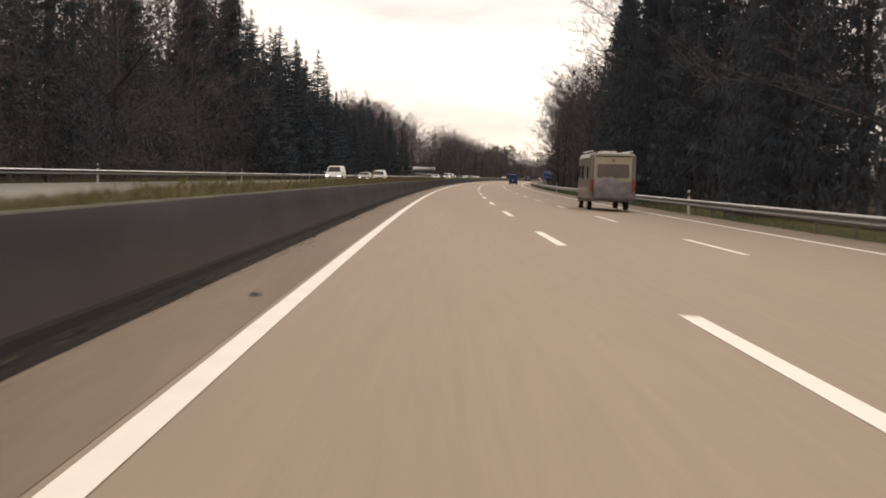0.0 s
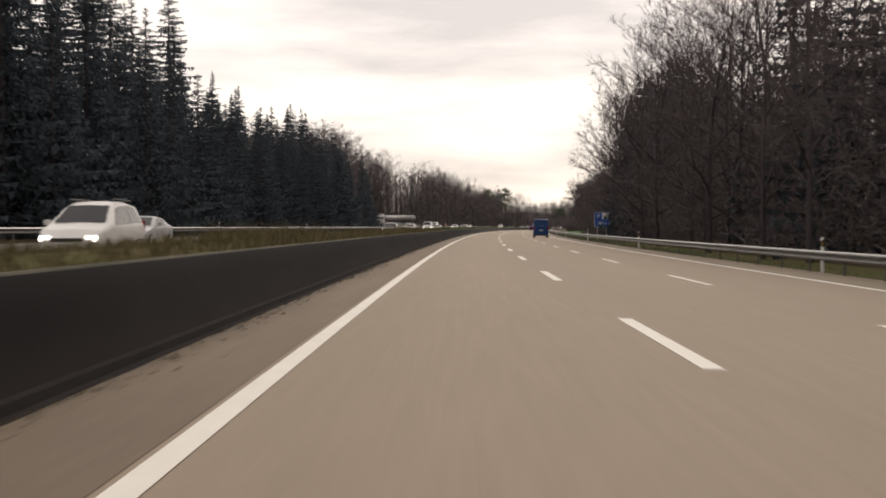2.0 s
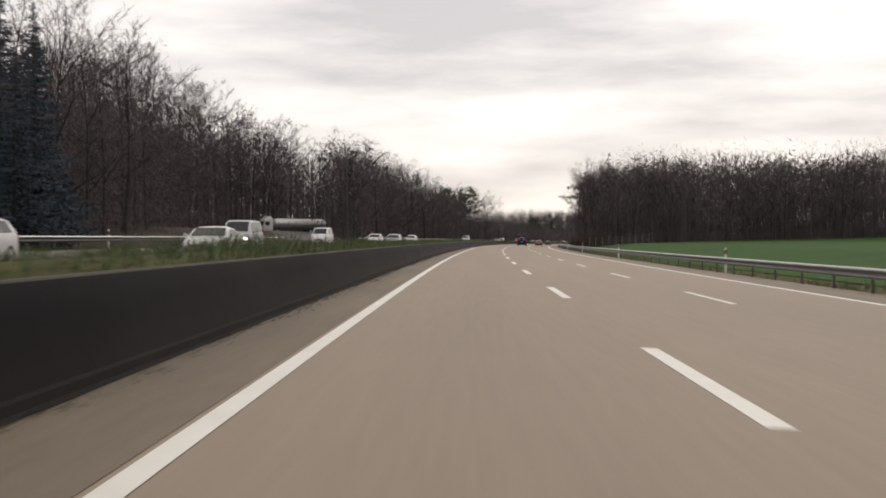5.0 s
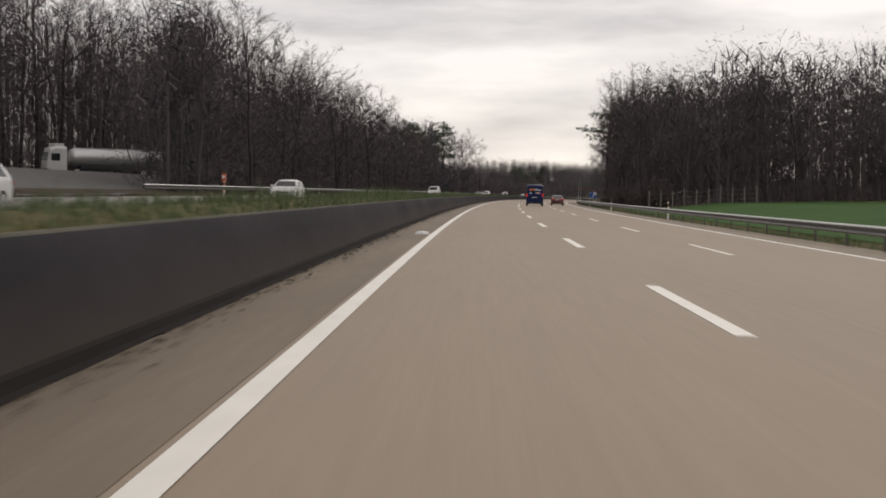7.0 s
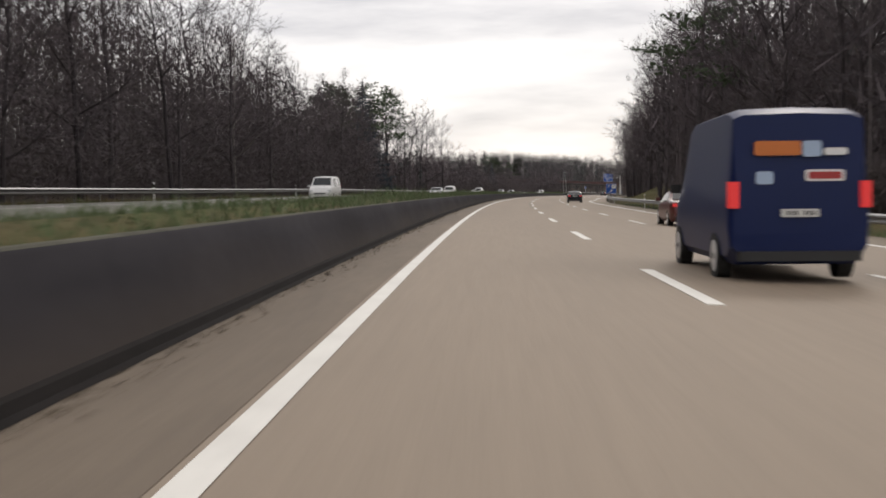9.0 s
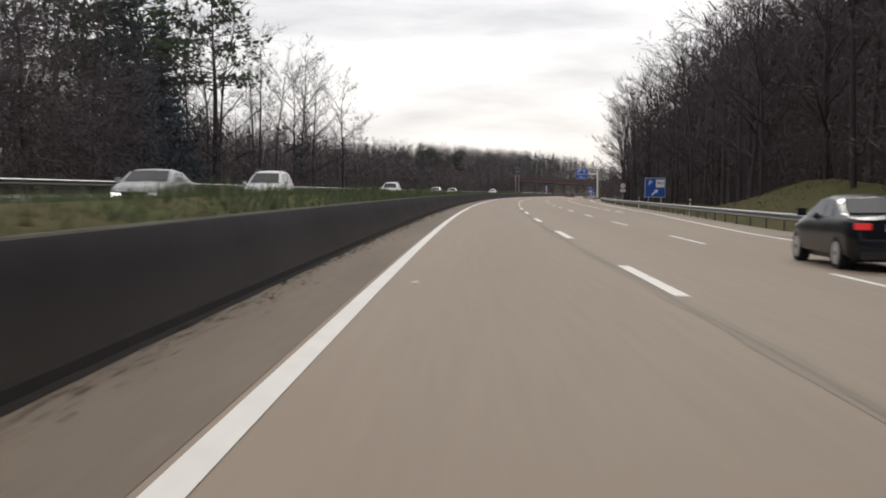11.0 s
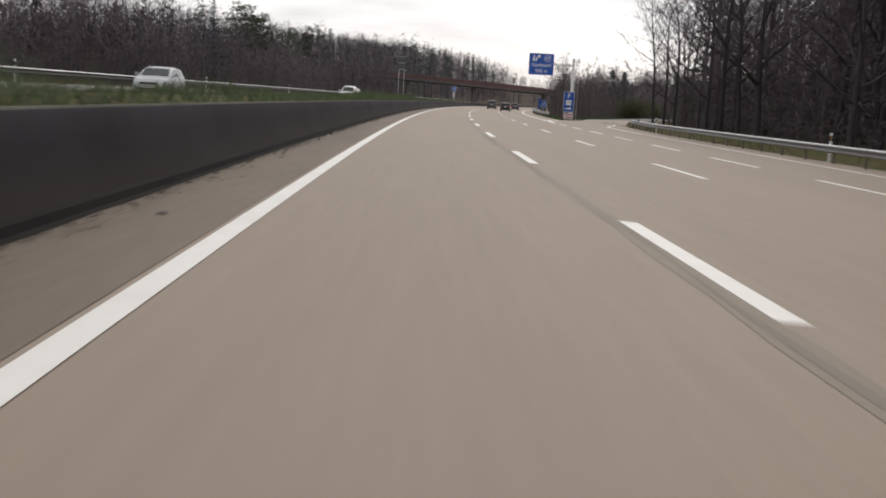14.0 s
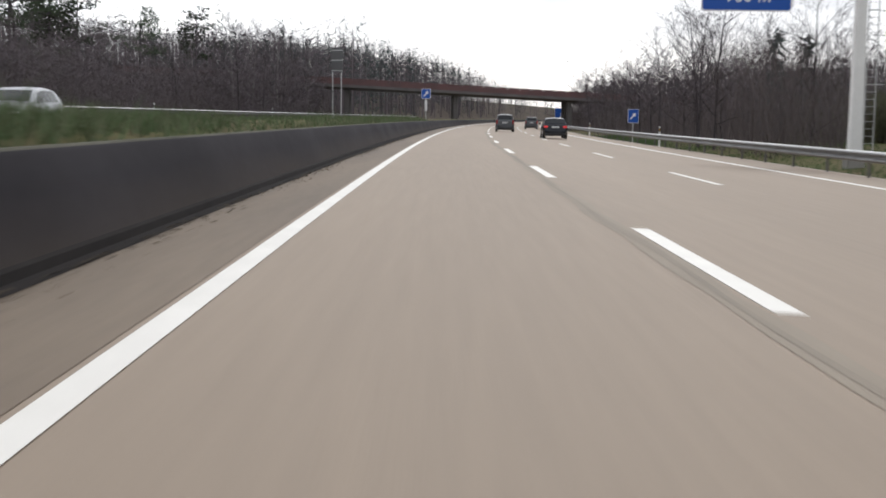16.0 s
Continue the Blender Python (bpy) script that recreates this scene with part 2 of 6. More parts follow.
# ---- mesh helpers ----
class Geo:
    """Collects vertices, faces and material slots for one mesh."""

    def __init__(self):
        self.v, self.f, self.uv = [], [], []

    def add(self, verts, faces):
        k = len(self.v)
        self.v += [tuple(p) for p in verts]
        self.f += [tuple(i + k for i in q) for q in faces]
        return self

    def box(self, x0, x1, y0, y1, z0, z1, m=None, chamfer=0.0):
        if chamfer:
            c = chamfer
            ring = [(x0 + c, y0), (x1 - c, y0), (x1, y0 + c), (x1, y1 - c), (x1 - c, y1), (x0 + c, y1), (x0, y1 - c), (x0, y0 + c)]
            vs = [(x, y, z) for z in (z0, z1) for x, y in ring]
            fs = [tuple(range(7, -1, -1)), tuple(range(8, 16))] + [(i, (i + 1) % 8, 8 + (i + 1) % 8, 8 + i) for i in range(8)]
        else:
            vs = [(x, y, z) for z in (z0, z1) for x, y in ((x0, y0), (x1, y0), (x1, y1), (x0, y1))]
            fs = [(3, 2, 1, 0), (4, 5, 6, 7), (0, 1, 5, 4), (1, 2, 6, 5), (2, 3, 7, 6), (3, 0, 4, 7)]
        if m is not None:
            vs = [m @ Vector(p) for p in vs]
        return self.add(vs, fs)

    def tube(self, p, q, r, r2=None, n=6, caps=True):
        p, q = Vector(p), Vector(q)
        d = (q - p).normalized()
        u = d.orthogonal().normalized()
        w = d.cross(u)
        r2 = r if r2 is None else r2
        vs = [c + (u * math.cos(2 * math.pi * i / n) + w * math.sin(2 * math.pi * i / n)) * rr for c, rr in ((p, r), (q, r2)) for i in range(n)]
        fs = [(i, (i + 1) % n, n + (i + 1) % n, n + i) for i in range(n)]
        if caps:
            fs += [tuple(range(n - 1, -1, -1)), tuple(range(n, 2 * n))]
        return self.add(vs, fs)

    def loft(self, rings, close=True, caps=True):
        n = len(rings[0])
        vs = [p for ring in rings for p in ring]
        fs = []
        for k in range(len(rings) - 1):
            for i in range(n if close else n - 1):
                j = (i + 1) % n
                fs.append((k * n + i, k * n + j, (k + 1) * n + j, (k + 1) * n + i))
        if caps and close:
            fs += [tuple(range(n - 1, -1, -1)), tuple(range((len(rings) - 1) * n, len(rings) * n))]
        return self.add(vs, fs)

    def mesh(self, name, material, smooth=False):
        me = bpy.data.meshes.new(name)
        me.from_pydata(self.v, [], self.f)
        me.materials.append(material)
        if smooth:
            me.shade_smooth()
        me.update()
        return me


def part(name, geo, material, parent=None, label="", smooth=False, m=None):
    ob = new(name, geo.mesh(name, material, smooth) if isinstance(geo, Geo) else geo)
    if m is not None:
        ob.matrix_basis = m
    if parent:
        ob.parent = parent
    if label:
        tagged(ob, label)
    return ob


def ribbon(name, s0, s1, profile, material, step=5.0, parent=None, smooth=True):
    """A strip swept along the road. profile: (a, h) points, or a function of s that gives them. Its map runs in metres across and along."""
    stations = list(np.arange(s0, s1, step)) + [s1]
    prof = profile if callable(profile) else (lambda s: profile)
    verts, uvs, n = [], [], len(prof(s0))
    for s in stations:
        run = 0.0
        pts = prof(s)
        for i, (a, h) in enumerate(pts):
            if i:
                run += math.hypot(a - pts[i - 1][0], h - pts[i - 1][1])
            verts.append(on_road(s, a, h))
            uvs.append((run, s))
    faces = [(k * n + i, k * n + i + 1, (k + 1) * n + i + 1, (k + 1) * n + i) for k in range(len(stations) - 1) for i in range(n - 1)]
    me = bpy.data.meshes.new(name)
    me.from_pydata(verts, [], faces)
    me.materials.append(material)
    layer = me.uv_layers.new(name="along")
    idx = np.empty(len(me.loops), dtype=np.int32)
    me.loops.foreach_get("vertex_index", idx)
    layer.data.foreach_set("uv", np.array(uvs, dtype=np.float32)[idx].ravel())
    if smooth:
        me.shade_smooth()
    me.update()
    ob = new(name, me)
    if parent:
        ob.parent = parent
    return ob


# ---- ground and roads ----
def lerp(x, pts):
    return float(np.interp(x, [p[0] for p in pts], [p[1] for p in pts]))


# the exit lane: where the right edge of the pavement lies
EDGE = [(-500, 14.0), (700, 14.0), (735, 14.6), (780, 17.0), (860, 18.3), (960, 19.0), (990, 20.2), (1000, 21.2), (1010, 14.3), (2000, 14.0)]


def ground_profile(s):
    e = lerp(s, EDGE)
    mound = 2.6 * max(0.0, 1 - ((s - 764) / 36) ** 2)
    lift = lerp(s, [(300, 0.0), (380, 0.6), (600, 0.6), (640, 0.0)])
    med = lerp(s, [(0, 0.12), (60, 0.18), (130, 0.30), (200, 0.26), (290, 0.32), (660, 0.34), (700, 0.46), (740, 0.44), (775, 0.36), (810, 0.32), (900, 0.32), (930, 0.36), (965, 0.44), (1030, 0.42), (1100, 0.36)])
    lot = lerp(s, [(420, 0.0), (480, 1.0), (620, 1.0), (690, 0.0)])
    hill = 10.0 * (0.5 - 0.5 * math.cos(math.pi * min(1.0, max(0.0, (s - 1230) / 330))))
    low = 1.0 - 0.8 * lerp(s, [(1000, 0.0), (1080, 1.0), (1230, 1.0), (1300, 0.0)])
    far_r = lerp(s, [(330, 1.0), (360, 0.1), (560, 0.1), (610, 1.0), (985, 1.0), (1020, 0.1), (1180, 0.1), (1260, 1.0)])
    return [(-1500, 20.0 + hill), (-400, 14 * low + hill), (-150, 6.0 * low + 1.0 + hill), (-60, 0.8 + 1.8 * lot + hill * 0.9), (-43, 0.3 + 1.7 * lot + hill * 0.6), (-33, 1.1 * lot + hill * 0.3),
            (-26, -0.2), (-21.0, -0.08), (-5.8, -0.08 + med * 0.3), (-4.2, 0.35 + med), (-3.0, 0.5 + med * 0.9), (-1.75, 0.68),
            (-1.7, -0.2), (e - 0.3, -0.12), (e + 1.8, -0.25), (e + 4.5, 0.1 + mound * 0.3), (e + 9, 0.2 + mound + hill * 0.3), (e + 16, 0.4 + mound * 0.6 + lift + hill * 0.6),
            (80, 0.6 + lift + 1.6 * far_r + hill * 0.9), (150, 1.2 + 5.0 * far_r + hill), (400, 3 + 10 * far_r + hill), (1500, 18.0 + hill)]


ground = ribbon("ground", -500, 2000, ground_profile, GRASS_SOIL, 10)
tagged(ground, "rough grassy ground with brown winter soil along the motorway", "ground", kind="structure")

road = ribbon("road", -300, 1990, lambda s: [(-1.2, 0.0), (3.7, 0.0), (7.3, 0.0), (11.35, 0.0), (min(18.0, lerp(s, EDGE) - 0.65), 0.0), (lerp(s, EDGE) - 0.6, 0.0), (lerp(s, EDGE), -0.02), (lerp(s, EDGE) + 0.05, -0.3)], CONCRETE_ROAD, 5)
tagged(road, "pale worn concrete motorway carriageway with three lanes", "road", kind="structure")
far_road = ribbon("road_opposite", -300, 1990, [(-20.6, -0.3), (-20.5, 0.0), (-6.2, 0.0), (-6.1, -0.3)], FAR_ROAD, 5)
tagged(far_road, "pale asphalt carriageway of the oncoming traffic", "road", kind="structure")


def stripe(name, s0, s1, a, width, parent, h=0.006, step=6):
    f = a if callable(a) else (lambda s: a)
    return ribbon(name, s0, s1, lambda s: [(f(s) - width / 2, h), (f(s) + width / 2, h)], MARKING, step, parent)


stripe("edge_line", -200, 1900, 0.05, 0.17, road)
stripe("edge_line", -200, 722, 11.35, 0.26, road)
stripe("edge_line", 972, 1900, 11.47, 0.26, road)
stripe("edge_line", 722, 1000, lambda s: lerp(s, [(722, 11.35), (770, 13.8), (840, 15.2), (900, 15.8), (960, 16.2), (978, 16.7), (984, 17.5), (995, 19.2), (1000, 19.95)]), 0.24, road, step=2)
stripe("edge_line", 976, 1004, lambda s: lerp(s, [(976, 11.5), (983, 11.6), (989, 11.9), (993.5, 12.4), (1000, 13.4), (1004, 14.1)]), 0.22, road, step=2)
stripe("edge_line", -200, 1900, -7.0, 0.2, far_road)
stripe("edge_line", -200, 1900, -18.0, 0.2, far_road)


def dashes(parent, a, s0, s1, start, width, length=6.0, period=18.0):
    dash = Geo().box(-width / 2, width / 2, -length / 2, length / 2, 0.0, 0.006).mesh("lane_dash", MARKING)
    k = math.ceil((s0 - start) / period)
    while start + k * period < s1:
        mid = start + k * period + length / 2
        o = part("lane_dash", dash, MARKING, parent)
        grade = float(np.interp(mid, ROAD_S, ROAD_RISE))
        o.matrix_basis = Matrix.Translation(on_road(mid, a, 0.001)) @ Matrix.Rotation(-turn_at(mid), 4, "Z") @ Matrix.Rotation(grade, 4, "X") @ Matrix.Rotation(math.atan(BANK), 4, "Y")
        k += 1


dashes(road, 3.72, -20, 1500, 6.28, 0.2)
dashes(road, 7.33, -20, 1500, 6.53, 0.15)
dashes(road, 11.3, 765, 985, 767.3, 0.2, 6.2, 12.0)
dashes(far_road, -10.7, -20, 1500, 3.0, 0.15)
dashes(far_road, -14.3, -20, 1500, 3.0, 0.15)

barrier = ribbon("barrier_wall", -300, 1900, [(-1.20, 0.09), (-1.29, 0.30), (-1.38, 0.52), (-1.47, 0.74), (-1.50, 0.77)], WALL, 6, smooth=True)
tagged(barrier, "low dark concrete median barrier wall with pale worn top edge", "barrier", kind="structure")
cap = ribbon("cap", -300, 1900, [(-1.50, 0.77), (-1.52, 0.785), (-1.60, 0.785), (-1.63, 0.75), (-1.68, 0.1)], WALL_CAP, 6, barrier, smooth=False)
ribbon("foot", -300, 1900, [(-1.13, -0.02), (-1.165, 0.07), (-1.20, 0.09)], WALL_FOOT, 6, barrier, smooth=False)
gutter = ribbon("gutter", -50, 1200, lambda s: [(-1.17, 0.008), (lerp(s, [(25, -0.88), (60, -1.045), (880, -1.045), (960, -0.99)]) + 0.005 * math.sin(s * 3.1 + 2 * math.sin(s * 0.37)) + 0.004 * math.sin(s * 1.73 + 3 * math.sin(s * 0.21)), 0.008)], WALL_FOOT, 0.6, smooth=False)
tagged(gutter, "narrow black drainage gutter at the wall's foot", "gutter", kind="structure")
shoulder = ribbon("road_shoulder", -300, 1900, [(-1.15, 0.004), (-0.08, 0.004)], SHOULDER, 6)
tagged(shoulder, "stained brownish concrete strip beside the wall", "road", kind="structure")
shoulder = ribbon("road_shoulder_right", -300, 720, [(11.55, 0.004), (13.9, 0.0)], HARD_SHOULDER, 6)
tagged(shoulder, "stained hard shoulder beside the grass verge", "road", kind="structure")

# tarred joints in the road
TAR = surface("faded_tar_joint", (0.222, 0.184, 0.137), 0.8, 0.12, 0.8, 6.0, 0.1, stretch=(2, 0.12, 1), coords="UV", second=(0.172, 0.142, 0.107), spread=0.35)
TAR_EDGE = surface("worn_tar_edge", (0.245, 0.203, 0.151), 0.8, 0.12, 0.8, 6.0, 0.1, stretch=(2, 0.12, 1), coords="UV", second=(0.205, 0.170, 0.127), spread=0.4)


def wander(s):
    return 3.50 + 0.05 * math.sin(s * 0.13) + 0.02 * math.sin(s * 0.9)


ribbon("tar_edge", 640, 1100, lambda s: [(wander(s) - 0.11 + 0.03 * math.sin(s * 1.3), 0.003), (wander(s) + 0.13 + 0.03 * math.sin(s * 1.7), 0.003)], TAR_EDGE, 1.5, road)
ribbon("tar_joint", 640, 1100, lambda s: [(wander(s) - 0.03 + 0.02 * math.sin(s * 0.7), 0.005), (wander(s) + 0.05 + 0.03 * math.sin(s * 0.51), 0.005)], TAR, 1.5, road)
DARK_TAR = surface("dark_tar_band", (0.070, 0.056, 0.040), 0.8, 0.3, 1.2, 6.0, 0.1, second=(0.125, 0.101, 0.073), spread=0.4)
joint = Geo()
for k in range(40):
    a0, a1 = -0.9 + k * 0.37, -0.9 + (k + 1) * 0.37
    s0, s1 = 67.9 + (a0 + 0.9) * 1.02, 67.9 + (a1 + 0.9) * 1.02
    w0, w1 = (0.19 + 0.06 * math.sin(j * 1.7) + 0.04 * math.sin(j * 4.1) for j in (k, k + 1))
    joint.add([on_road(s0 - w0, a0, 0.005), on_road(s1 - w1, a1, 0.005), on_road(s1 + w1, a1, 0.005), on_road(s0 + w0, a0, 0.005)], [(0, 1, 2, 3)])
for k in range(14):
    # a thinner crack that leaves the band towards the right lane
    pts = []
    for j in (k, k + 1):
        a, s, w = 4.6 + 0.22 * j, 73.6 - 0.36 * j + 0.12 * math.sin(j * 1.9), 0.05 + 0.015 * math.sin(j * 2.3)
        pts.append((a, s, w))
    (a0, s0, w0), (a1, s1, w1) = pts
    joint.add([on_road(s0 - w0, a0, 0.006), on_road(s1 - w1, a1, 0.006), on_road(s1 + w1, a1, 0.006), on_road(s0 + w0, a0, 0.006)], [(0, 1, 2, 3)])
part("tar_band", joint, DARK_TAR, road)


def sheet(name, s0, s1, a0, a1, material, label, lift=0.05, step=10.0):
    """A patch of ground laid just over the ground sheet."""
    def prof(s):
        lo, hi = (a0(s) if callable(a0) else a0), (a1(s) if callable(a1) else a1)
        g = ground_profile(s)
        cuts = np.linspace(lo, hi, 60)
        return [(a, lerp(a, g) + lift) for a in cuts]
    return tagged(ribbon(name, s0, s1, prof, material, step), label, "ground", kind="structure")


sheet("ground_field", 340, 590, lambda s: 17.2, lambda s: lerp(s, [(340, 40), (380, 110), (590, 120)]), GREEN_FIELD, "bright green young crop field beside the motorway")
sheet("ground_forest_beyond", 1080, 1950, 20, 300, FOREST_SOIL, "brown leaf-littered forest floor")
sheet("ground_forest_left", -300, 1950, -300, -24, FOREST_SOIL, "brown leaf-littered forest floor")
sheet("ground_forest_right", -300, 340, 18, 300, FOREST_SOIL, "brown leaf-littered forest floor")
sheet("ground_forest_end", 590, 990, lambda s: lerp(s, [(590, 26), (640, 18.5), (700, 19), (735, 26), (850, 28), (985, 25)]), 300, FOREST_SOIL, "brown leaf-littered forest floor")


# ---- guard rails and marker posts ----
def rail_edge(s):
    return lerp(s, [(-300, 13.6), (700, 13.6), (740, 14.6), (800, 16.6), (960, 18.4), (988, 20.2), (997, 21.8), (1011, 24.0)])


def guard_rail(s0, s1, a, side, label, step=4.0, base=None, steel=None):
    """A corrugated steel beam on posts. side: +1 where the traffic is on its left."""
    f = a if callable(a) else (lambda s: a)
    rail = ribbon("guard_rail", s0, s1, lambda s: [(f(s) + side * d, h + (base(s) if base else 0.0)) for d, h in ((0.02, 0.44), (-0.05, 0.475), (-0.06, 0.51), (-0.04, 0.54), (0.02, 0.575), (0.02, 0.615), (-0.04, 0.65), (-0.06, 0.68), (-0.05, 0.715), (0.02, 0.75), (0.035, 0.745), (0.035, 0.445), (0.02, 0.44))], steel or RAIL_STEEL, step, smooth=False)
    tagged(rail, label, "guard rail", group="guard rails along the motorway")
    post = Geo().box(-0.03, 0.03, -0.05, 0.05, -0.35, 0.66).mesh("post", POST_STEEL)
    for s in np.arange(s0 + 1, s1, 4.0):
        part("post", post, POST_STEEL, rail, m=stand(s, f(s) + side * 0.08, base(s) if base else 0.0))
    # added pale strip: paints the sky's glint along the beam's top edge
    ribbon("top_lip", s0, s1, lambda s: [(f(s) + side * d, h + (base(s) if base else 0.0)) for d, h in ((-0.065, 0.715), (-0.03, 0.765), (0.03, 0.77))], RAIL_SKY_GLINT, step, rail)
    return rail


guard_rail(-40, 1011, rail_edge, 1, "galvanised steel guard rail on posts beside the grass verge")
guard_rail(1019, 1400, 13.6, 1, "galvanised steel guard rail on posts beside the grass verge")
guard_rail(-40, 440, -20.9, -1, "galvanised steel guard rail with shaded face beyond the oncoming lanes", steel=RAIL_SHADED)
guard_rail(505, 1300, -20.9, -1, "galvanised steel guard rail with shaded face beyond the oncoming lanes", steel=RAIL_SHADED)

POST_WHITE = surface("white_plastic", (0.75, 0.75, 0.74), 0.5, 0.08, 3.0, 20.0, 0.0)
POST_BLACK = surface("black_plastic", (0.02, 0.02, 0.02), 0.5, 0.1, 3.0, 20.0, 0.0)
REFLECTOR = surface("amber_reflector", (0.55, 0.30, 0.04), 0.3, 0.05, 3.0, 20.0, 0.0)


def marker_post():
    root = new("marker_post")
    tagged(root, "slim white roadside marker post with a black slanted band", "marker post", "", "")
    tri = [(-0.06, -0.045), (0.06, -0.045), (0.045, 0.04), (-0.045, 0.04)]
    body = Geo().loft([[(x, y, z) for x, y in tri] for z in (-0.5, 0.72)] + [[(x, y, 0.72) for x, y in tri]])
    part("body", body, POST_WHITE, root)
    part("band", Geo().loft([[(x * 1.02, y * 1.02, 0.72 + 0.06 * (x > 0)) for x, y in tri], [(x * 1.02, y * 1.02, 0.92 + 0.06 * (x > 0)) for x, y in tri]]), POST_BLACK, root)
    part("cap", Geo().loft([[(x, y, 0.92 + 0.06 * (x > 0)) for x, y in tri], [(x * 0.8, y * 0.8, 1.05) for x, y in tri]]), POST_WHITE, root)
    part("reflector", Geo().box(-0.02, 0.02, -0.052, -0.045, 0.76, 0.90), REFLECTOR, root)
    return root


POST = marker_post()
POST["group"] = "marker posts along the motorway"
POST.matrix_basis = stand(15, 14.1, 0.18)
for k in range(1, 28):
    s = 15 + 50 * k
    if s == 1015:
        continue
    copy_thing(POST, stand(s, (rail_edge(s) if s < 1012 else 13.6) + 0.5, 0.18))
for k in range(0, 26):
    copy_thing(POST, stand(30 + 50 * k, -21.5, 0.12, 180))


# ---- trees ----
def bare_tree(rng, height, spread, low=0.2, limbs=11, top=0.8, droop=0.0, density=1.0):
    """Wood and twigs of a leafless broadleaf tree: a tapering stem, limbs that swing out and up, branches, and a haze of fine twigs."""
    wood, twigs = Geo(), Geo()

    def jog(d, amount, up=0.0):
        return (d + Vector((rng.gauss(0, 1), rng.gauss(0, 1), rng.gauss(0, 0.7) + up)) * amount).normalized()

    def sliver(b, d, size, half):
        w = d.cross(Vector((rng.gauss(0, 1), rng.gauss(0, 1), rng.gauss(0, 1)))).normalized() * half
        twigs.add([b - w, b + w, b + d * size], [(0, 1, 2)])

    def spray(b, d, size):
        td = jog(d, 0.45, 0.12 - droop)
        sliver(b, td, size, rng.uniform(0.014, 0.022))
        for f in (0.3, 0.62):
            sliver(b + td * size * f, jog(td, 0.55, 0.1 - droop), size * (0.85 - f * 0.4), rng.uniform(0.011, 0.018))

    def branch(p, d, length, r):
        q, steps = Vector(p), 2
        w = d.cross(Vector((rng.gauss(0, 1), rng.gauss(0, 1), rng.gauss(0, 1)))).normalized() * max(r, 0.014)
        for k in range(steps):
            d = jog(d, 0.16, 0.10 - droop * 0.5)
            e = q + d * length / steps
            wood.add([q - w, q + w, e + w * 0.55, e - w * 0.55], [(0, 1, 2, 3)])
            w = w * 0.55
            for _ in range(max(1, round((1.3 + 1.2 * k) * density))):
                spray(q.lerp(e, rng.random()), d, rng.uniform(0.8, 1.5) * (0.65 + 0.06 * length))
            q = e
        spray(q, d, 1.0)

    def limb(p, d, length, r, lift):
        q, steps, side = Vector(p), 7, rng.choice((-1, 1))
        for k in range(steps):
            d = jog(d, 0.10, 0.9 * lift)
            e = q + d * length / steps
            g = 1 - 0.88 * k / steps
            wood.tube(q, e, r * g, max(0.01, r * (g - 0.88 / steps)), 5 if k < 2 else 3, caps=False)
            for _ in range(2 if k >= 1 else 0):
                side = -side
                across = d.cross(Vector((0, 0, 1))).normalized() * side
                nd = jog((d * 0.75 + across * rng.uniform(0.35, 0.9) + Vector((0, 0, rng.uniform(-0.15, 0.35)))).normalized(), 0.18)
                branch(q.lerp(e, rng.random()), nd, length * rng.uniform(0.2, 0.34) * (1.15 - 0.6 * k / steps) + 0.5, r * g * rng.uniform(0.28, 0.42))
            q = e
        for _ in range(2):
            branch(q, jog(d, 0.3), length * 0.14 + 0.4, r * 0.12)

    r0 = height * 0.0070 + 0.03
    stem, d = [Vector((0, 0, -0.3))], Vector((rng.uniform(-0.04, 0.04), rng.uniform(-0.04, 0.04), 1)).normalized()
    for k in range(8):
        d = jog(d, 0.035 if k < 4 else 0.07, 0.4)
        stem.append(stem[-1] + d * height * top / 8)
    for k in range(8):
        wood.tube(stem[k], stem[k + 1], r0 * (1.15 - 0.11 * k), r0 * (1.04 - 0.11 * k), 7, caps=False)
    u = rng.uniform(0, 6.283)
    for k in range(limbs):
        f = low + (0.98 - low) * (k + rng.uniform(0, 0.8)) / limbs
        i = min(7, int(f * 8))
        base = stem[i].lerp(stem[i + 1], f * 8 - i)
        u += 2.4 + rng.uniform(-0.4, 0.4)
        rise = 0.42 + 0.85 * f + rng.uniform(-0.12, 0.22)
        reach = min(spread * (1.25 - 0.55 * f) * rng.uniform(0.8, 1.2) * math.hypot(1, rise) * 0.85, (height - base.z) * 1.15)
        limb(base, Vector((math.cos(u), math.sin(u), rise)).normalized(), reach, r0 * (0.62 - 0.34 * f), 0.05 + 0.05 * rng.random())
    limb(stem[-1], d, height * (1 - top) * 1.05, r0 * 0.26, 0.08)
    return wood, twigs


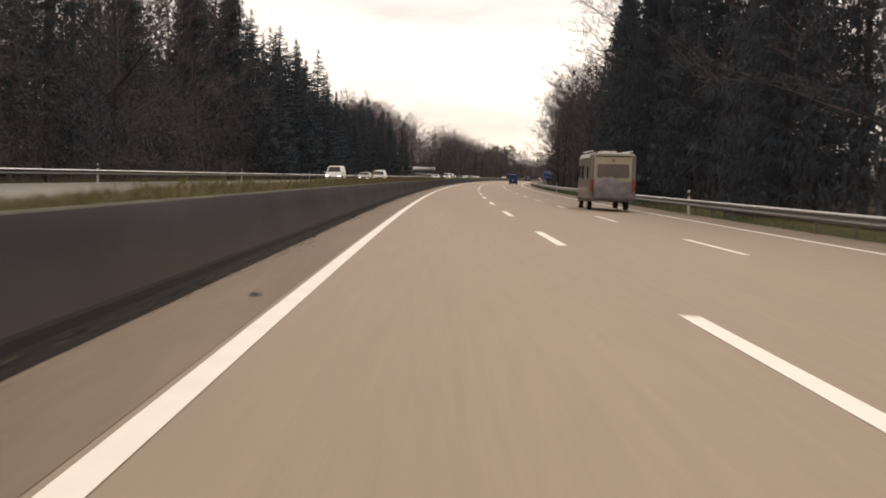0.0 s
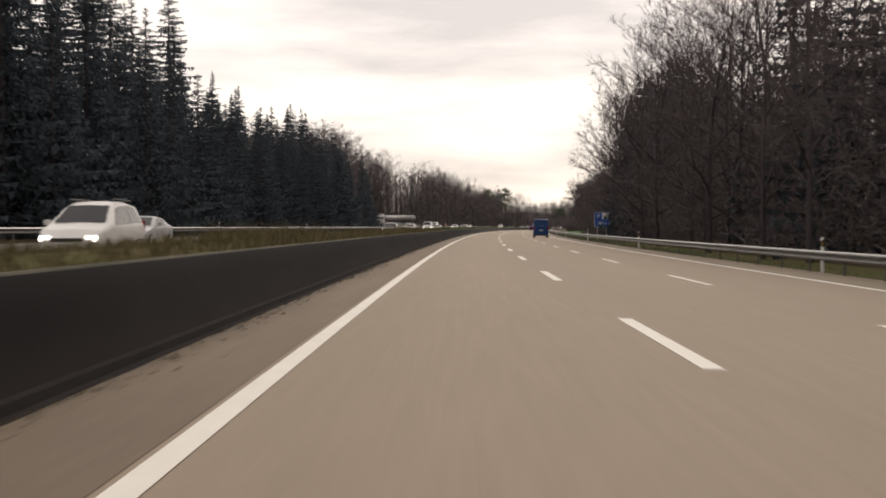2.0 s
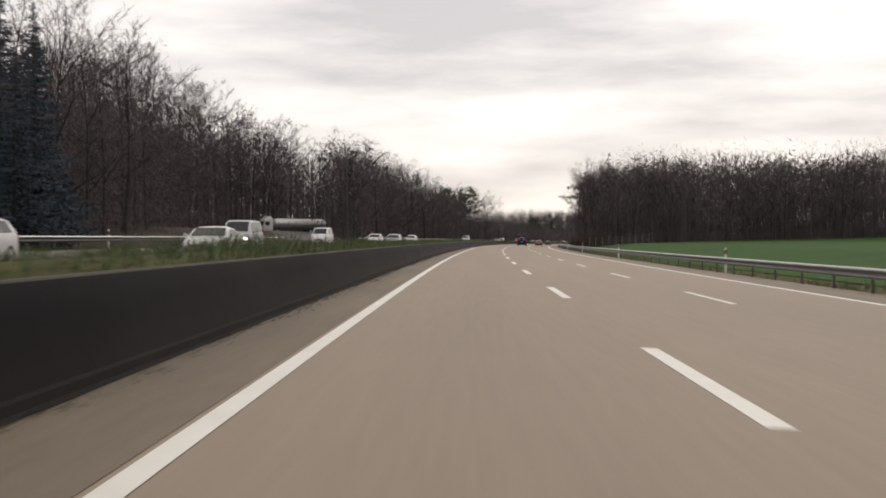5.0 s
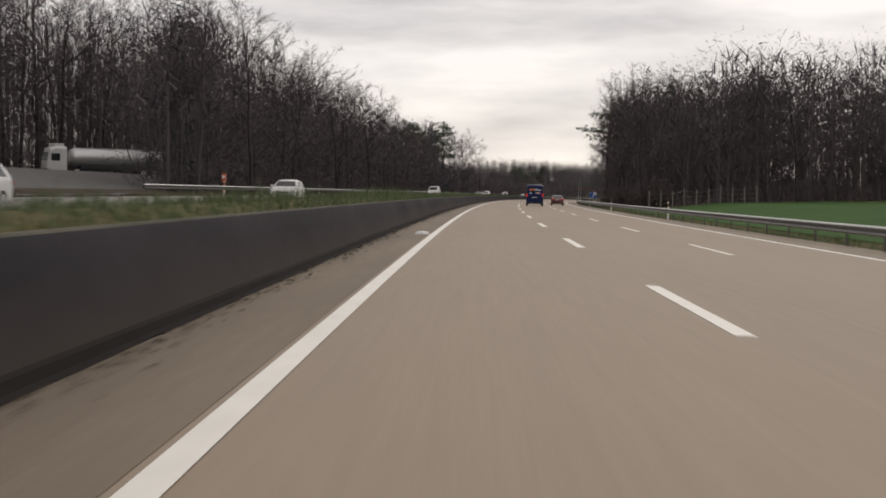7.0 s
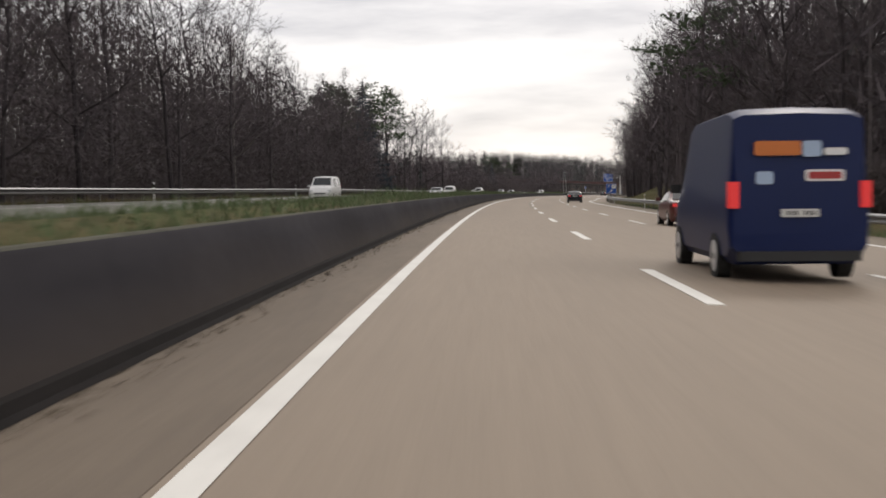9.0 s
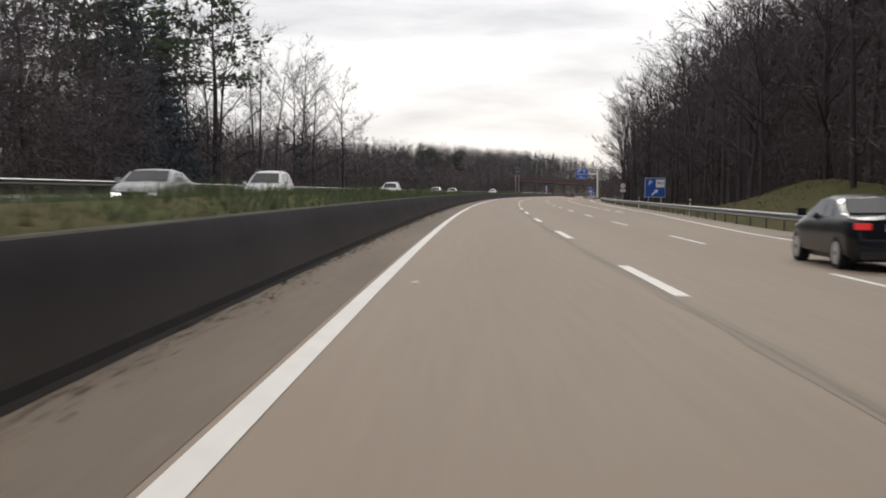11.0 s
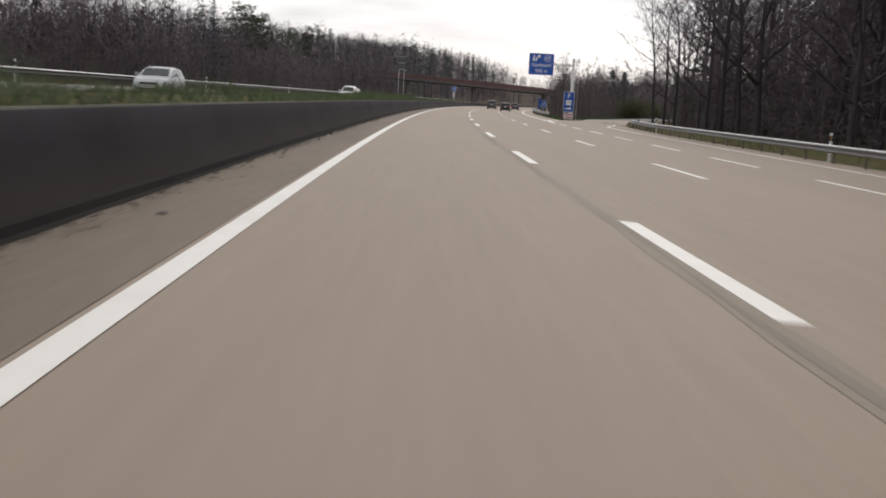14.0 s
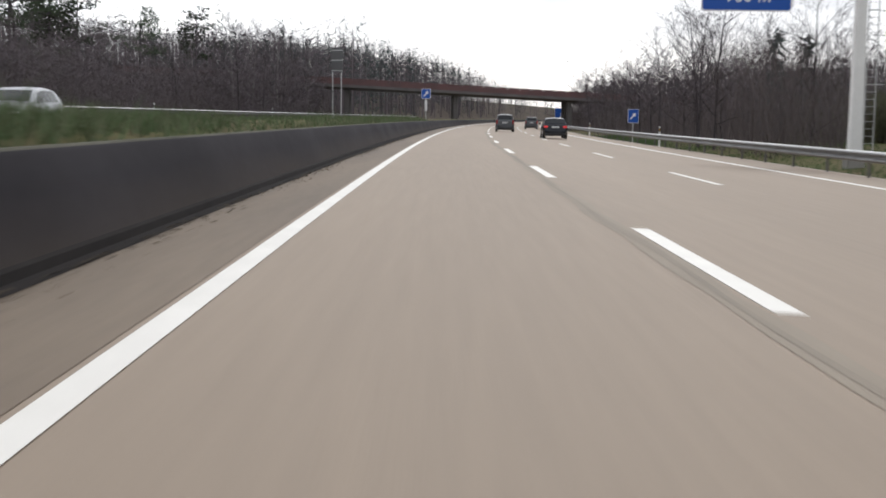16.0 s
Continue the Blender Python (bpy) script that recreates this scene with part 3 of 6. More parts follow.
def spruce_tree(rng, height, radius, bare=0.12, fine=1.0, sprays=0):
    """A spruce: a straight stem, tiers of sagging boughs with upturned tips, each bough hung with short sprays of needles."""
    wood, needles = Geo(), Geo()
    wood.tube((0, 0, -0.3), (0, 0, height * 0.98), height * 0.010 + 0.05, 0.02, 6, caps=False)
    z = height * bare
    while z < height - 0.25:
        t = z / height
        reach = (radius * min(1.0, 1.15 * (1 - t)) ** 0.95 + 0.2) * rng.uniform(0.75, 1.15)
        count = round(fine * (10 if t < 0.6 else (9 if t < 0.85 else 8)))
        u0 = rng.uniform(0, 6.28)
        for k in range(count):
            u = u0 + 6.283 * k / count + rng.uniform(-0.25, 0.25)
            r = reach * rng.uniform(0.6, 1.2)
            out, w = Vector((math.cos(u), math.sin(u), 0)), Vector((-math.sin(u), math.cos(u), 0))
            base = Vector((0, 0, min(height - 0.3, z + rng.uniform(-0.35, 0.35))))
            sag = (0.34 - 0.40 * t) * r * rng.uniform(0.5, 1.3)
            bough = lambda f: base + out * r * f + Vector((0, 0, -sag * (1.9 * f - 1.25 * f * f) + 0.05 * r * f ** 3))
            down = Vector((0, 0, -1))
            hang = (0.08 * r + 0.16) * (1.0 - 0.2 * t) / fine
            last = base
            for f in np.linspace(0, 1, round(6 * fine) + 1)[1:] ** 0.85:
                # a sagging bough, seen from the side as a ragged curtain of needles
                p = bough(f)
                m = last.lerp(p, 0.5)
                if sprays:
                    needles.add([last, p, m + Vector((0, 0, 0.06))], [(0, 1, 2)])
                    for _ in range(sprays):
                        q = last.lerp(p, rng.random())
                        b = out * 0.035 + w * rng.uniform(-0.03, 0.03)
                        needles.add([q - b, q + b, q + out * rng.uniform(0.0, 0.3) + w * rng.uniform(-0.6, 0.6) * (0.3 + 0.12 * r) + down * rng.uniform(0.15, 0.75)], [(0, 1, 2)])
                    last = p
                    continue
                needles.add([last + Vector((0, 0, 0.04)), p, m + down * hang * rng.uniform(0.5, 1.5) + w * rng.uniform(-0.25, 0.25)], [(0, 1, 2)])
                side = w * rng.choice((-1, 1))
                e = m + (out * 0.7 + side * rng.uniform(0.5, 1.0)) * (0.22 * r * (1.15 - f) + 0.16) / fine + down * hang * rng.uniform(0.0, 1.0)
                needles.add([m, p, e], [(0, 1, 2)])
                last = p
        z += (height * 0.022 + 0.12) * (1.0 if t < 0.7 else 0.62)
    needles.tube((0, 0, height - 0.9), (0, 0, height + 0.25), 0.06, 0.01, 4, caps=False)
    return wood, needles


def pine_tree(rng, height, radius, fine=1.0):
    wood, needles = Geo(), Geo()
    top = Vector((rng.uniform(-0.8, 0.8), rng.uniform(-0.8, 0.8), height * 0.95))
    mid = Vector((rng.uniform(-0.3, 0.3), rng.uniform(-0.3, 0.3), height * 0.5))
    wood.tube((0, 0, -0.3), mid, height * 0.012 + 0.05, height * 0.009 + 0.03, 6, caps=False)
    wood.tube(mid, top, height * 0.009 + 0.03, 0.03, 6, caps=False)
    for _ in range(int(26 * fine)):
        t = rng.uniform(0.45, 1.0)
        base = mid.lerp(top, (t - 0.45) / 0.55)
        u = rng.uniform(0, 6.283)
        r = radius * (0.55 + 0.6 * math.sin(math.pi * min(1, (t - 0.3) / 0.7))) * rng.uniform(0.5, 1.0)
        tip = base + Vector((math.cos(u) * r, math.sin(u) * r, rng.uniform(0.1, 1.4)))
        wood.tube(base, tip, 0.06, 0.02, 3, caps=False)
        for _ in range(int(34 * fine)):
            c = base.lerp(tip, rng.uniform(0.55, 1.08)) + Vector((rng.uniform(-0.9, 0.9), rng.uniform(-0.9, 0.9), rng.uniform(-0.25, 0.5)))
            d = Vector((rng.uniform(-1, 1), rng.uniform(-1, 1), rng.uniform(-0.3, 0.8))).normalized() * rng.uniform(0.3, 0.55)
            w = d.orthogonal().normalized() * 0.16
            needles.add([c - w, c + w, c + d], [(0, 1, 2)])
    return wood, needles


rng = random.Random(7)


def variants(maker, names, mats, settings):
    return [tuple(g.mesh(n, m) for g, n, m in zip(maker(rng, *s), names, mats)) for s in settings]


TREE_PARTS = ("trunk", "crown")
BEECH = variants(bare_tree, TREE_PARTS, (BARK, TWIG), ((20, 5.4, 0.16, 11), (20, 4.6, 0.24, 10), (20, 6.2, 0.12, 12), (20, 5.0, 0.2, 11), (20, 5.6, 0.14, 12)))
BROAD = variants(bare_tree, TREE_PARTS, (BARK, TWIG), ((20, 7.6, 0.10, 17, 0.66, 0.0, 2.4), (20, 7.0, 0.08, 16, 0.62, 0.0, 2.4)))
BEECH_THIN = variants(bare_tree, TREE_PARTS, (BARK, TWIG), ((20, 3.2, 0.4, 8, 0.85), (20, 2.8, 0.45, 8, 0.85), (20, 3.6, 0.35, 9, 0.85)))
BIRCH = variants(bare_tree, TREE_PARTS, (BIRCH_BARK, TWIG), ((16, 2.8, 0.25, 10, 0.85, 0.3), (16, 2.5, 0.25, 10, 0.85, 0.3)))
SPRUCE = variants(spruce_tree, TREE_PARTS, (BARK, NEEDLE), ((24, 5.0, 0.04), (24, 4.4, 0.06), (24, 5.5, 0.05), (24, 4.2, 0.12)))
SPRUCE_FINE = variants(spruce_tree, TREE_PARTS, (BARK, NEEDLE), ((24, 4.8, 0.06, 1.15, 5), (24, 5.2, 0.08, 1.15, 5)))
PINE = variants(pine_tree, TREE_PARTS, (BARK, PINE_NEEDLE), ((16, 3.4), (16, 4.2), (16, 3.0)))

KINDS = {
    "beech": (BEECH, 20, "tall leafless beech with dark trunk and fine bare twigs", "bare beeches at the forest edge"),
    "broad": (BROAD, 20, "broad old leafless beech with fanning limbs and dense fine twigs", "broad old beeches at the forest corner"),
    "thin": (BEECH_THIN, 20, "slender leafless forest tree with sparse bare branches", "slender bare trees in the forest"),
    "birch": (BIRCH, 16, "leafless birch with pale trunk and hanging twigs", "bare birches by the motorway"),
    "spruce": (SPRUCE, 24, "tall dark green spruce with drooping boughs", "spruces at the forest edge"),
    "full_spruce": (SPRUCE_FINE, 24, "tall blue-green spruce with dense drooping boughs", "spruces at the forest edge"),
    "pine": (PINE, 16, "pine with bare trunk and ragged green crown", "pines by the motorway"),
}


def plant(kind, s, a, height, h=0.0):
    variants, full, label, group = KINDS[kind]
    trunk, crown = variants[rng.randrange(len(variants))]
    root = new({"thin": "tree", "broad": "beech_tree", "full_spruce": "spruce_tree"}.get(kind, kind + "_tree"))
    tagged(root, label, "tree", group)
    k = height / full
    root.matrix_basis = Matrix.Translation(on_road(s, a, h)) @ Matrix.Rotation(rng.uniform(0, 6.283), 4, "Z") @ Matrix.Diagonal((k * rng.uniform(0.85, 1.15), k * rng.uniform(0.85, 1.15), k, 1))
    part("trunk", trunk, BARK, root)
    part("crown", crown, TWIG, root)
    return root


def ground_h(s, a):
    """Height of the ground over the banked plane."""
    prof = ground_profile(s)
    return lerp(a, prof)


def wood_strip(s0, s1, gap, rows, mix, height, jitter=0.35):
    """Rows of trees along the road. rows: offsets from the road; mix: kinds to draw from; height: (low, high)."""
    for a0 in rows:
        s = s0 + rng.uniform(0, gap)
        while s < s1:
            a = a0(s) if callable(a0) else a0
            a += rng.uniform(-1, 1) * gap * jitter
            kind = rng.choice(mix)
            plant(kind, s, a, rng.uniform(*height), ground_h(s, a) - 0.05)
            s += gap * rng.uniform(0.7, 1.3)


# left of the motorway
wood_strip(25, 150, 7, (-28.0,), ("beech", "thin", "full_spruce", "full_spruce"), (23, 27))
wood_strip(30, 165, 7, (-34,), ("beech", "spruce", "spruce"), (24, 28))
wood_strip(150, 245, 4.6, (-27,), ("spruce",), (16, 21))
wood_strip(245, 385, 4.4, (-27,), ("spruce",), (12, 17))
wood_strip(150, 250, 5.0, (-32,), ("spruce",), (23, 28))
wood_strip(250, 388, 5.2, (-33,), ("spruce",), (16, 22))
wood_strip(388, 470, 6.5, (-42,), ("beech", "thin", "beech"), (22, 26))
wood_strip(560, 640, 6, (-60,), ("beech", "beech", "thin"), (26, 30))
wood_strip(480, 578, 5.5, (-64,), ("beech",), (29, 34))
wood_strip(526, 700, 6.5, (-25.8,), ("beech", "beech", "thin", "beech"), (16, 20))
wood_strip(552, 700, 14, (-31,), ("beech",), (19, 23))
plant("birch", 668, -25, 17, 0)
plant("birch", 690, -26, 15, 0)
wood_strip(700, 770, 7, (-27,), ("beech", "thin"), (14, 19))
wood_strip(770, 818, 6, (-31, -38), ("spruce", "pine", "beech", "pine"), (18, 23))
wood_strip(822, 888, 8, (-30,), ("beech", "thin", "beech"), (19, 23))
plant("birch", 916, -30.3, 15.7, 0)
plant("birch", 932, -33, 11, 0)
wood_strip(895, 1075, 7, (-33,), ("thin", "thin", "beech"), (10, 13))
for s, a, h in ((1118, -47, 17), (1124, -50, 17.5), (1133, -49, 16), (1143, -53, 15.5), (1152, -52, 17), (1172, -50, 16), (1205, -50, 18)):
    plant("pine", s, a, h, ground_h(s, a) - 0.05)
for s, a, h in ((1150, -28, 12), (1157, -32, 13.5), (1163, -27, 12.5), (1170, -33, 14), (1176, -28, 13.5), (1183, -31, 13), (1189, -27, 12.5), (1166, -40, 13.5)):
    plant("birch", s, a, h, ground_h(s, a) - 0.05)
plant("spruce", 1032, -32.7, 12.5, 0)
plant("spruce", 1040, -34.5, 10.5, 0)
wood_strip(1150, 1200, 9, (-55, -66), ("thin", "pine", "thin"), (11, 14))
wood_strip(1135, 1192, 6, (-27, -36), ("thin", "beech"), (9, 11))
# right of the motorway
wood_strip(32, 150, 5.5, (20.5,), ("full_spruce", "beech", "full_spruce"), (22, 27))
wood_strip(150, 262, 7, (19.5,), ("beech", "thin", "beech"), (17, 22))
wood_strip(45, 250, 11, (27,), ("spruce", "beech"), (22, 26))
wood_strip(262, 300, 5.5, (22.5, 28), ("spruce", "beech", "pine"), (19, 22))
wood_strip(250, 330, 10, (26,), ("beech",), (17, 20))
for s, a, k, h in ((98, 22, "spruce", 25), (112, 23, "spruce", 23), (132, 20, "spruce", 22), (340, 27, "beech", 15)):
    plant(k, s, a, h, 0.1)
wood_strip(589, 595, 6, range(27, 122, 5), ("beech",), (16, 20))
wood_strip(205, 290, 6, (21.5,), ("beech",), (19, 22))
for s, a, h in ((308, 23.5, 20), (323, 24.0, 21), (315, 30, 21)):
    plant("broad", s, a, h, 0.2)
plant("pine", 664, 18.8, 20.5, 0.1)
wood_strip(610, 700, 6, (lambda s: lerp(s, [(610, 24), (640, 20.5), (700, 22)]),), ("beech",), (19, 23))
wood_strip(700, 985, 7, (lambda s: lerp(s, [(610, 24), (640, 19.5), (700, 22), (800, 27), (900, 24.5), (985, 26)]),), ("beech", "thin", "beech"), (20, 25))
wood_strip(690, 985, 16, (lambda s: lerp(s, [(690, 29), (800, 34), (985, 32)]),), ("beech",), (22, 26))
for s, a, h in ((1003, 24.5, 18), (1000, 27.5, 19), (1007, 28.5, 17), (994, 25.5, 19), (1012, 33, 16), (1009, 26.6, 17), (1014, 29.5, 15)):
    plant("beech", s, a, h, ground_h(s, a))
wood_strip(1052, 1330, 6, (19.5,), ("beech",), (7, 10.5))
wood_strip(1075, 1300, 8, (27,), ("beech", "thin"), (9, 12))
wood_strip(1050, 1165, 8, (lambda s: lerp(s, [(1050, 46), (1080, 58), (1110, 70), (1165, 90)]),), ("thin", "beech", "thin", "pine"), (10, 14))
wood_strip(1172, 1300, 9, (48, 60), ("thin", "beech"), (11, 14))


# ---- signs ----
SIGN_BLUE = surface("blue_sign_film", (0.008, 0.075, 0.36), 0.4, 0.05, 1.0, 10.0, 0.0)
SIGN_WHITE = surface("white_sign_film", (0.72, 0.72, 0.72), 0.4, 0.05, 1.0, 10.0, 0.0)
SIGN_RED = surface("red_sign_film", (0.36, 0.03, 0.03), 0.4, 0.05, 1.0, 10.0, 0.0)
SIGN_BLACK = surface("black_sign_film", (0.01, 0.01, 0.01), 0.4, 0.05, 1.0, 10.0, 0.0)
SIGN_BACK = surface("grey_sign_back", (0.10, 0.10, 0.10), 0.5, 0.08, 1.0, 10.0, 0.0, metal=0.5)


def lettering(text, size, x, z, y, material, parent, name="lettering"):
    cu = bpy.data.curves.new(name, "FONT")
    cu.body, cu.size, cu.align_x, cu.align_y, cu.extrude, cu.offset = text, size, "CENTER", "CENTER", 0.003, size * 0.004
    tmp = bpy.data.objects.new(name, cu)
    scene.collection.objects.link(tmp)
    me = bpy.data.meshes.new_from_object(tmp.evaluated_get(bpy.context.evaluated_depsgraph_get()))
    bpy.data.objects.remove(tmp)
    me.materials.clear()
    me.materials.append(material)
    return part(name, me, material, parent, m=pose(x, y, z, 90, 0, 0))


def plate(g, x0, x1, z0, z1, y0=-0.02, y1=0.02, r=0.06, n=3):
    """A panel with rounded corners, facing -y."""
    ring = []
    for cx, cz, a0 in ((x1 - r, z1 - r, 0), (x0 + r, z1 - r, 90), (x0 + r, z0 + r, 180), (x1 - r, z0 + r, 270)):
        ring += [(cx + r * math.cos(radians(a0 + 90 * k / n)), cz + r * math.sin(radians(a0 + 90 * k / n))) for k in range(n + 1)]
    return g.loft([[(x, y1, z) for x, z in ring], [(x, y0, z) for x, z in ring]])


def arrow(g, x, z, size, angle, y=-0.028, bent=0):
    """A flat arrow that points up, turned by angle degrees to the left."""
    shape = [(-0.09, -0.5), (0.09, -0.5), (0.09, 0.1), (0.28, 0.1), (0.0, 0.5), (-0.28, 0.1), (-0.09, 0.1)]
    c, q = math.cos(radians(angle)), math.sin(radians(angle))
    pts = [(x + size * (u * c - v * q), z + size * (u * q + v * c)) for u, v in shape]
    return g.loft([[(u, y + 0.004, v) for u, v in pts], [(u, y, v) for u, v in pts]])


def roadside_sign(s, a, w, h, low, label, lines, symbol, category="road sign"):
    root = new("road_sign")
    tagged(root, label, category)
    root.matrix_basis = stand(s, a, ground_h(s, a))
    for x in (-w * 0.3, w * 0.3):
        part("post", Geo().tube((x, 0.08, -0.5), (x, 0.08, low + h - 0.05), 0.045, n=8), STEEL, root)
    panel = part("panel", plate(Geo(), -w / 2, w / 2, low, low + h), SIGN_WHITE, root, "blue sign panel with white rim")
    part("face", plate(Geo(), -w / 2 + 0.04, w / 2 - 0.04, low + 0.04, low + h - 0.04, -0.024, -0.018), SIGN_BLUE, panel)
    for text, size, x, z, mat in lines:
        lettering(text, size, x, low + z, -0.03, mat, panel)
    symbol(panel, low)
    return root


def wc_box(x0, x1, z0, z1):
    def make(panel, low):
        part("white_field", plate(Geo(), x0, x1, low + z0, low + z1, -0.029, -0.023, 0.03), SIGN_WHITE, panel)
    return make


def exit_symbol(panel, low):
    wc_box(0.08, 0.92, 1.0, 1.78)(panel, low)
    part("arrow", arrow(Geo(), -0.02, low + 0.5, 0.85, -48), SIGN_WHITE, panel)


roadside_sign(283.3, 17.25, 1.95, 1.95, 1.75, "blue parking and toilet sign with distance on two posts",
              [("P", 0.75, -0.42, 1.42, SIGN_WHITE), ("WC", 0.42, 0.46, 1.42, SIGN_BLACK), ("500 m", 0.46, 0.0, 0.5, SIGN_WHITE)], wc_box(0.02, 0.88, 1.02, 1.82))
roadside_sign(798.7, 17.3, 2.05, 1.95, 1.4, "blue parking and toilet exit sign with slanted arrow on two posts",
              [("P", 0.72, -0.48, 1.42, SIGN_WHITE), ("WC", 0.40, 0.5, 1.4, SIGN_BLACK)], exit_symbol)


def limit_sign(s, a):
    root = new("speed_limit_sign")
    tagged(root, "round red-rimmed speed limit sign with a white plate below", "road sign")
    root.matrix_basis = stand(s, a, ground_h(s, a))
    part("post", Geo().tube((0, 0.06, -0.5), (0, 0.06, 3.0), 0.04, n=8), STEEL, root)
    disc = Geo()
    disc.tube((0, 0.02, 2.75), (0, -0.02, 2.75), 0.38, n=24)
    d = part("disc", disc, SIGN_RED, root)
    part("face", Geo().tube((0, -0.018, 2.75), (0, -0.026, 2.75), 0.29, n=24), SIGN_WHITE, d)
    lettering("40", 0.36, 0, 2.75, -0.03, SIGN_BLACK, d)
    p = part("plate", plate(Geo(), -0.34, 0.34, 1.95, 2.28), SIGN_WHITE, root)
    part("symbol", Geo().box(-0.22, 0.22, -0.03, -0.02, 2.08, 2.16), SIGN_BLACK, p)
    return root


limit_sign(836.5, 17.1)


def gantry(s):
    root = new("gantry_sign")
    tagged(root, "white steel cantilever gantry with a large blue junction sign", "road sign")
    root.matrix_basis = stand(s, 0.45)
    white = surface("white_steel_paint", (0.72, 0.72, 0.70), 0.5, 0.06, 1.0, 8.0, 0.0)
    part("mast", Geo().loft([[(16.95 + x * r, y * r, z) for x, y in ((-1, -1), (1, -1), (1, 1), (-1, 1))] for z, r in ((-1.2, 0.24), (7.85, 0.17))]), white, root)
    part("arm", Geo().loft([[(x, y * 0.14, 6.87 + z * 0.14) for y, z in ((-1, -1), (1, -1), (1, 1), (-1, 1))] for x in (16.95, 10.6)]), white, root)
    rail = Geo()
    for z in (7.55, 7.87):
        rail.tube((17.7, 0.5, z), (13.8, 0.5, z), 0.025, n=5)
    for x in (13.8, 14.8, 15.8, 16.8, 17.7):
        rail.tube((x, 0.5, 7.0), (x, 0.5, 7.87), 0.025, n=5)
    part("railing", rail, STEEL, root)
    part("walkway", Geo().box(13.7, 17.8, 0.2, 0.75, 6.93, 7.0), STEEL, root)
    ladder = Geo()
    for x in (17.35, 17.75):
        ladder.tube((x, 0.25, -0.5), (x, 0.25, 7.85), 0.025, n=5)
    for k in range(26):
        ladder.tube((17.35, 0.25, 0.0 + k * 0.29), (17.75, 0.25, 0.0 + k * 0.29), 0.014, n=4)
    part("ladder", ladder, STEEL, root)
    for k in range(6):
        cage = Geo()
        z = 2.6 + k * 0.95
        cage.tube((17.2, -0.2, z), (17.9, -0.2, z), 0.018, n=4)
        cage.tube((17.2, -0.2, z), (17.2, 0.25, z), 0.018, n=4)
        cage.tube((17.9, -0.2, z), (17.9, 0.25, z), 0.018, n=4)
        part("ladder_hoop", cage, STEEL, root)
    p = part("panel", plate(Geo(), 10.75, 14.05, 5.15, 8.0, -0.45, -0.40, 0.12), SIGN_WHITE, root, "large blue junction sign panel")
    p.matrix_basis = Matrix.Translation((12.4, 0, 6.85)) @ Matrix.Diagonal((1.06, 1, 1.06, 1)) @ Matrix.Translation((-12.4, 0, -6.575))
    part("face", plate(Geo(), 10.8, 14.0, 5.2, 7.95, -0.46, -0.445, 0.1), SIGN_BLUE, p)
    lettering("Garlstorf", 0.68, 12.4, 6.45, -0.47, SIGN_WHITE, p)
    lettering("900 m", 0.66, 12.45, 5.68, -0.47, SIGN_WHITE, p)
    ring = Geo()
    ring.tube((13.2, -0.455, 7.35), (13.2, -0.468, 7.35), 0.45, n=28)
    q = part("ring", ring, SIGN_WHITE, p)
    part("ring_field", Geo().tube((13.2, -0.466, 7.35), (13.2, -0.474, 7.35), 0.39, n=28), SIGN_BLUE, q)
    lettering("40", 0.52, 13.2, 7.35, -0.48, SIGN_WHITE, q)
    fork_sign = Geo()
    for pts in ([(10.85, 7.08), (11.08, 7.08), (11.16, 7.86), (10.98, 7.86)], [(11.2, 7.08), (11.42, 7.08), (11.42, 7.35), (11.75, 7.68), (11.62, 7.8), (11.25, 7.45)], [(11.92, 7.92), (11.48, 7.86), (11.86, 7.5)]):
        fork_sign.loft([[(x + 0.35, -0.455, z - 0.12) for x, z in pts], [(x + 0.35, -0.47, z - 0.12) for x, z in pts]])
    part("exit_symbol", fork_sign, SIGN_WHITE, p)
    part("footing", Geo().box(16.6, 17.3, -0.35, 0.35, -1.0, -0.05, chamfer=0.05), FAR_ROAD, root)
    return root


gantry(1037)


def parking_pillar(s, a):
    root = new("parking_sign")
    tagged(root, "tall narrow blue parking sign with arrow above a striped chevron board", "road sign")
    root.matrix_basis = stand(s, a, ground_h(s, a))
    for x in (-0.4, 0.4):
        part("post", Geo().tube((x, 0.08, -0.5), (x, 0.08, 3.6), 0.045, n=8), STEEL, root)
    p = part("panel", plate(Geo(), -0.66, 0.66, 1.25, 3.75), SIGN_WHITE, root)
    part("face", plate(Geo(), -0.62, 0.62, 1.29, 3.71, -0.026, -0.018), SIGN_BLUE, p)
    lettering("P", 0.72, 0, 3.2, -0.03, SIGN_WHITE, p)
    part("white_field", plate(Geo(), -0.34, 0.34, 2.1, 2.72, -0.031, -0.024, 0.03), SIGN_WHITE, p)
    lettering("WC", 0.3, 0, 2.41, -0.034, SIGN_BLACK, p)
    part("arrow", arrow(Geo(), 0.0, 1.68, 0.85, -90), SIGN_WHITE, p)
    for x0 in (-0.62, 0.02):
        b = part("chevron_board", plate(Geo(), x0, x0 + 0.6, 0.42, 1.1, -0.04, -0.01, 0.03), SIGN_WHITE, root)
        for k in range(2):
            # pairs of slanted red strips that meet as chevrons
            c = x0 + 0.15 + 0.3 * k
            sg = 1 if k == 0 else -1
            for z in (0.44, 0.78):
                pts = [(c - 0.14, z + (0 if sg > 0 else 0.15)), (c + 0.14, z + (0.15 if sg > 0 else 0)), (c + 0.14, z + (0.30 if sg > 0 else 0.15)), (c - 0.14, z + (0.15 if sg > 0 else 0.30))]
                part("stripe", Geo().loft([[(x, -0.041, v) for x, v in pts], [(x, -0.047, v) for x, v in pts]]), SIGN_RED, b)
    return root


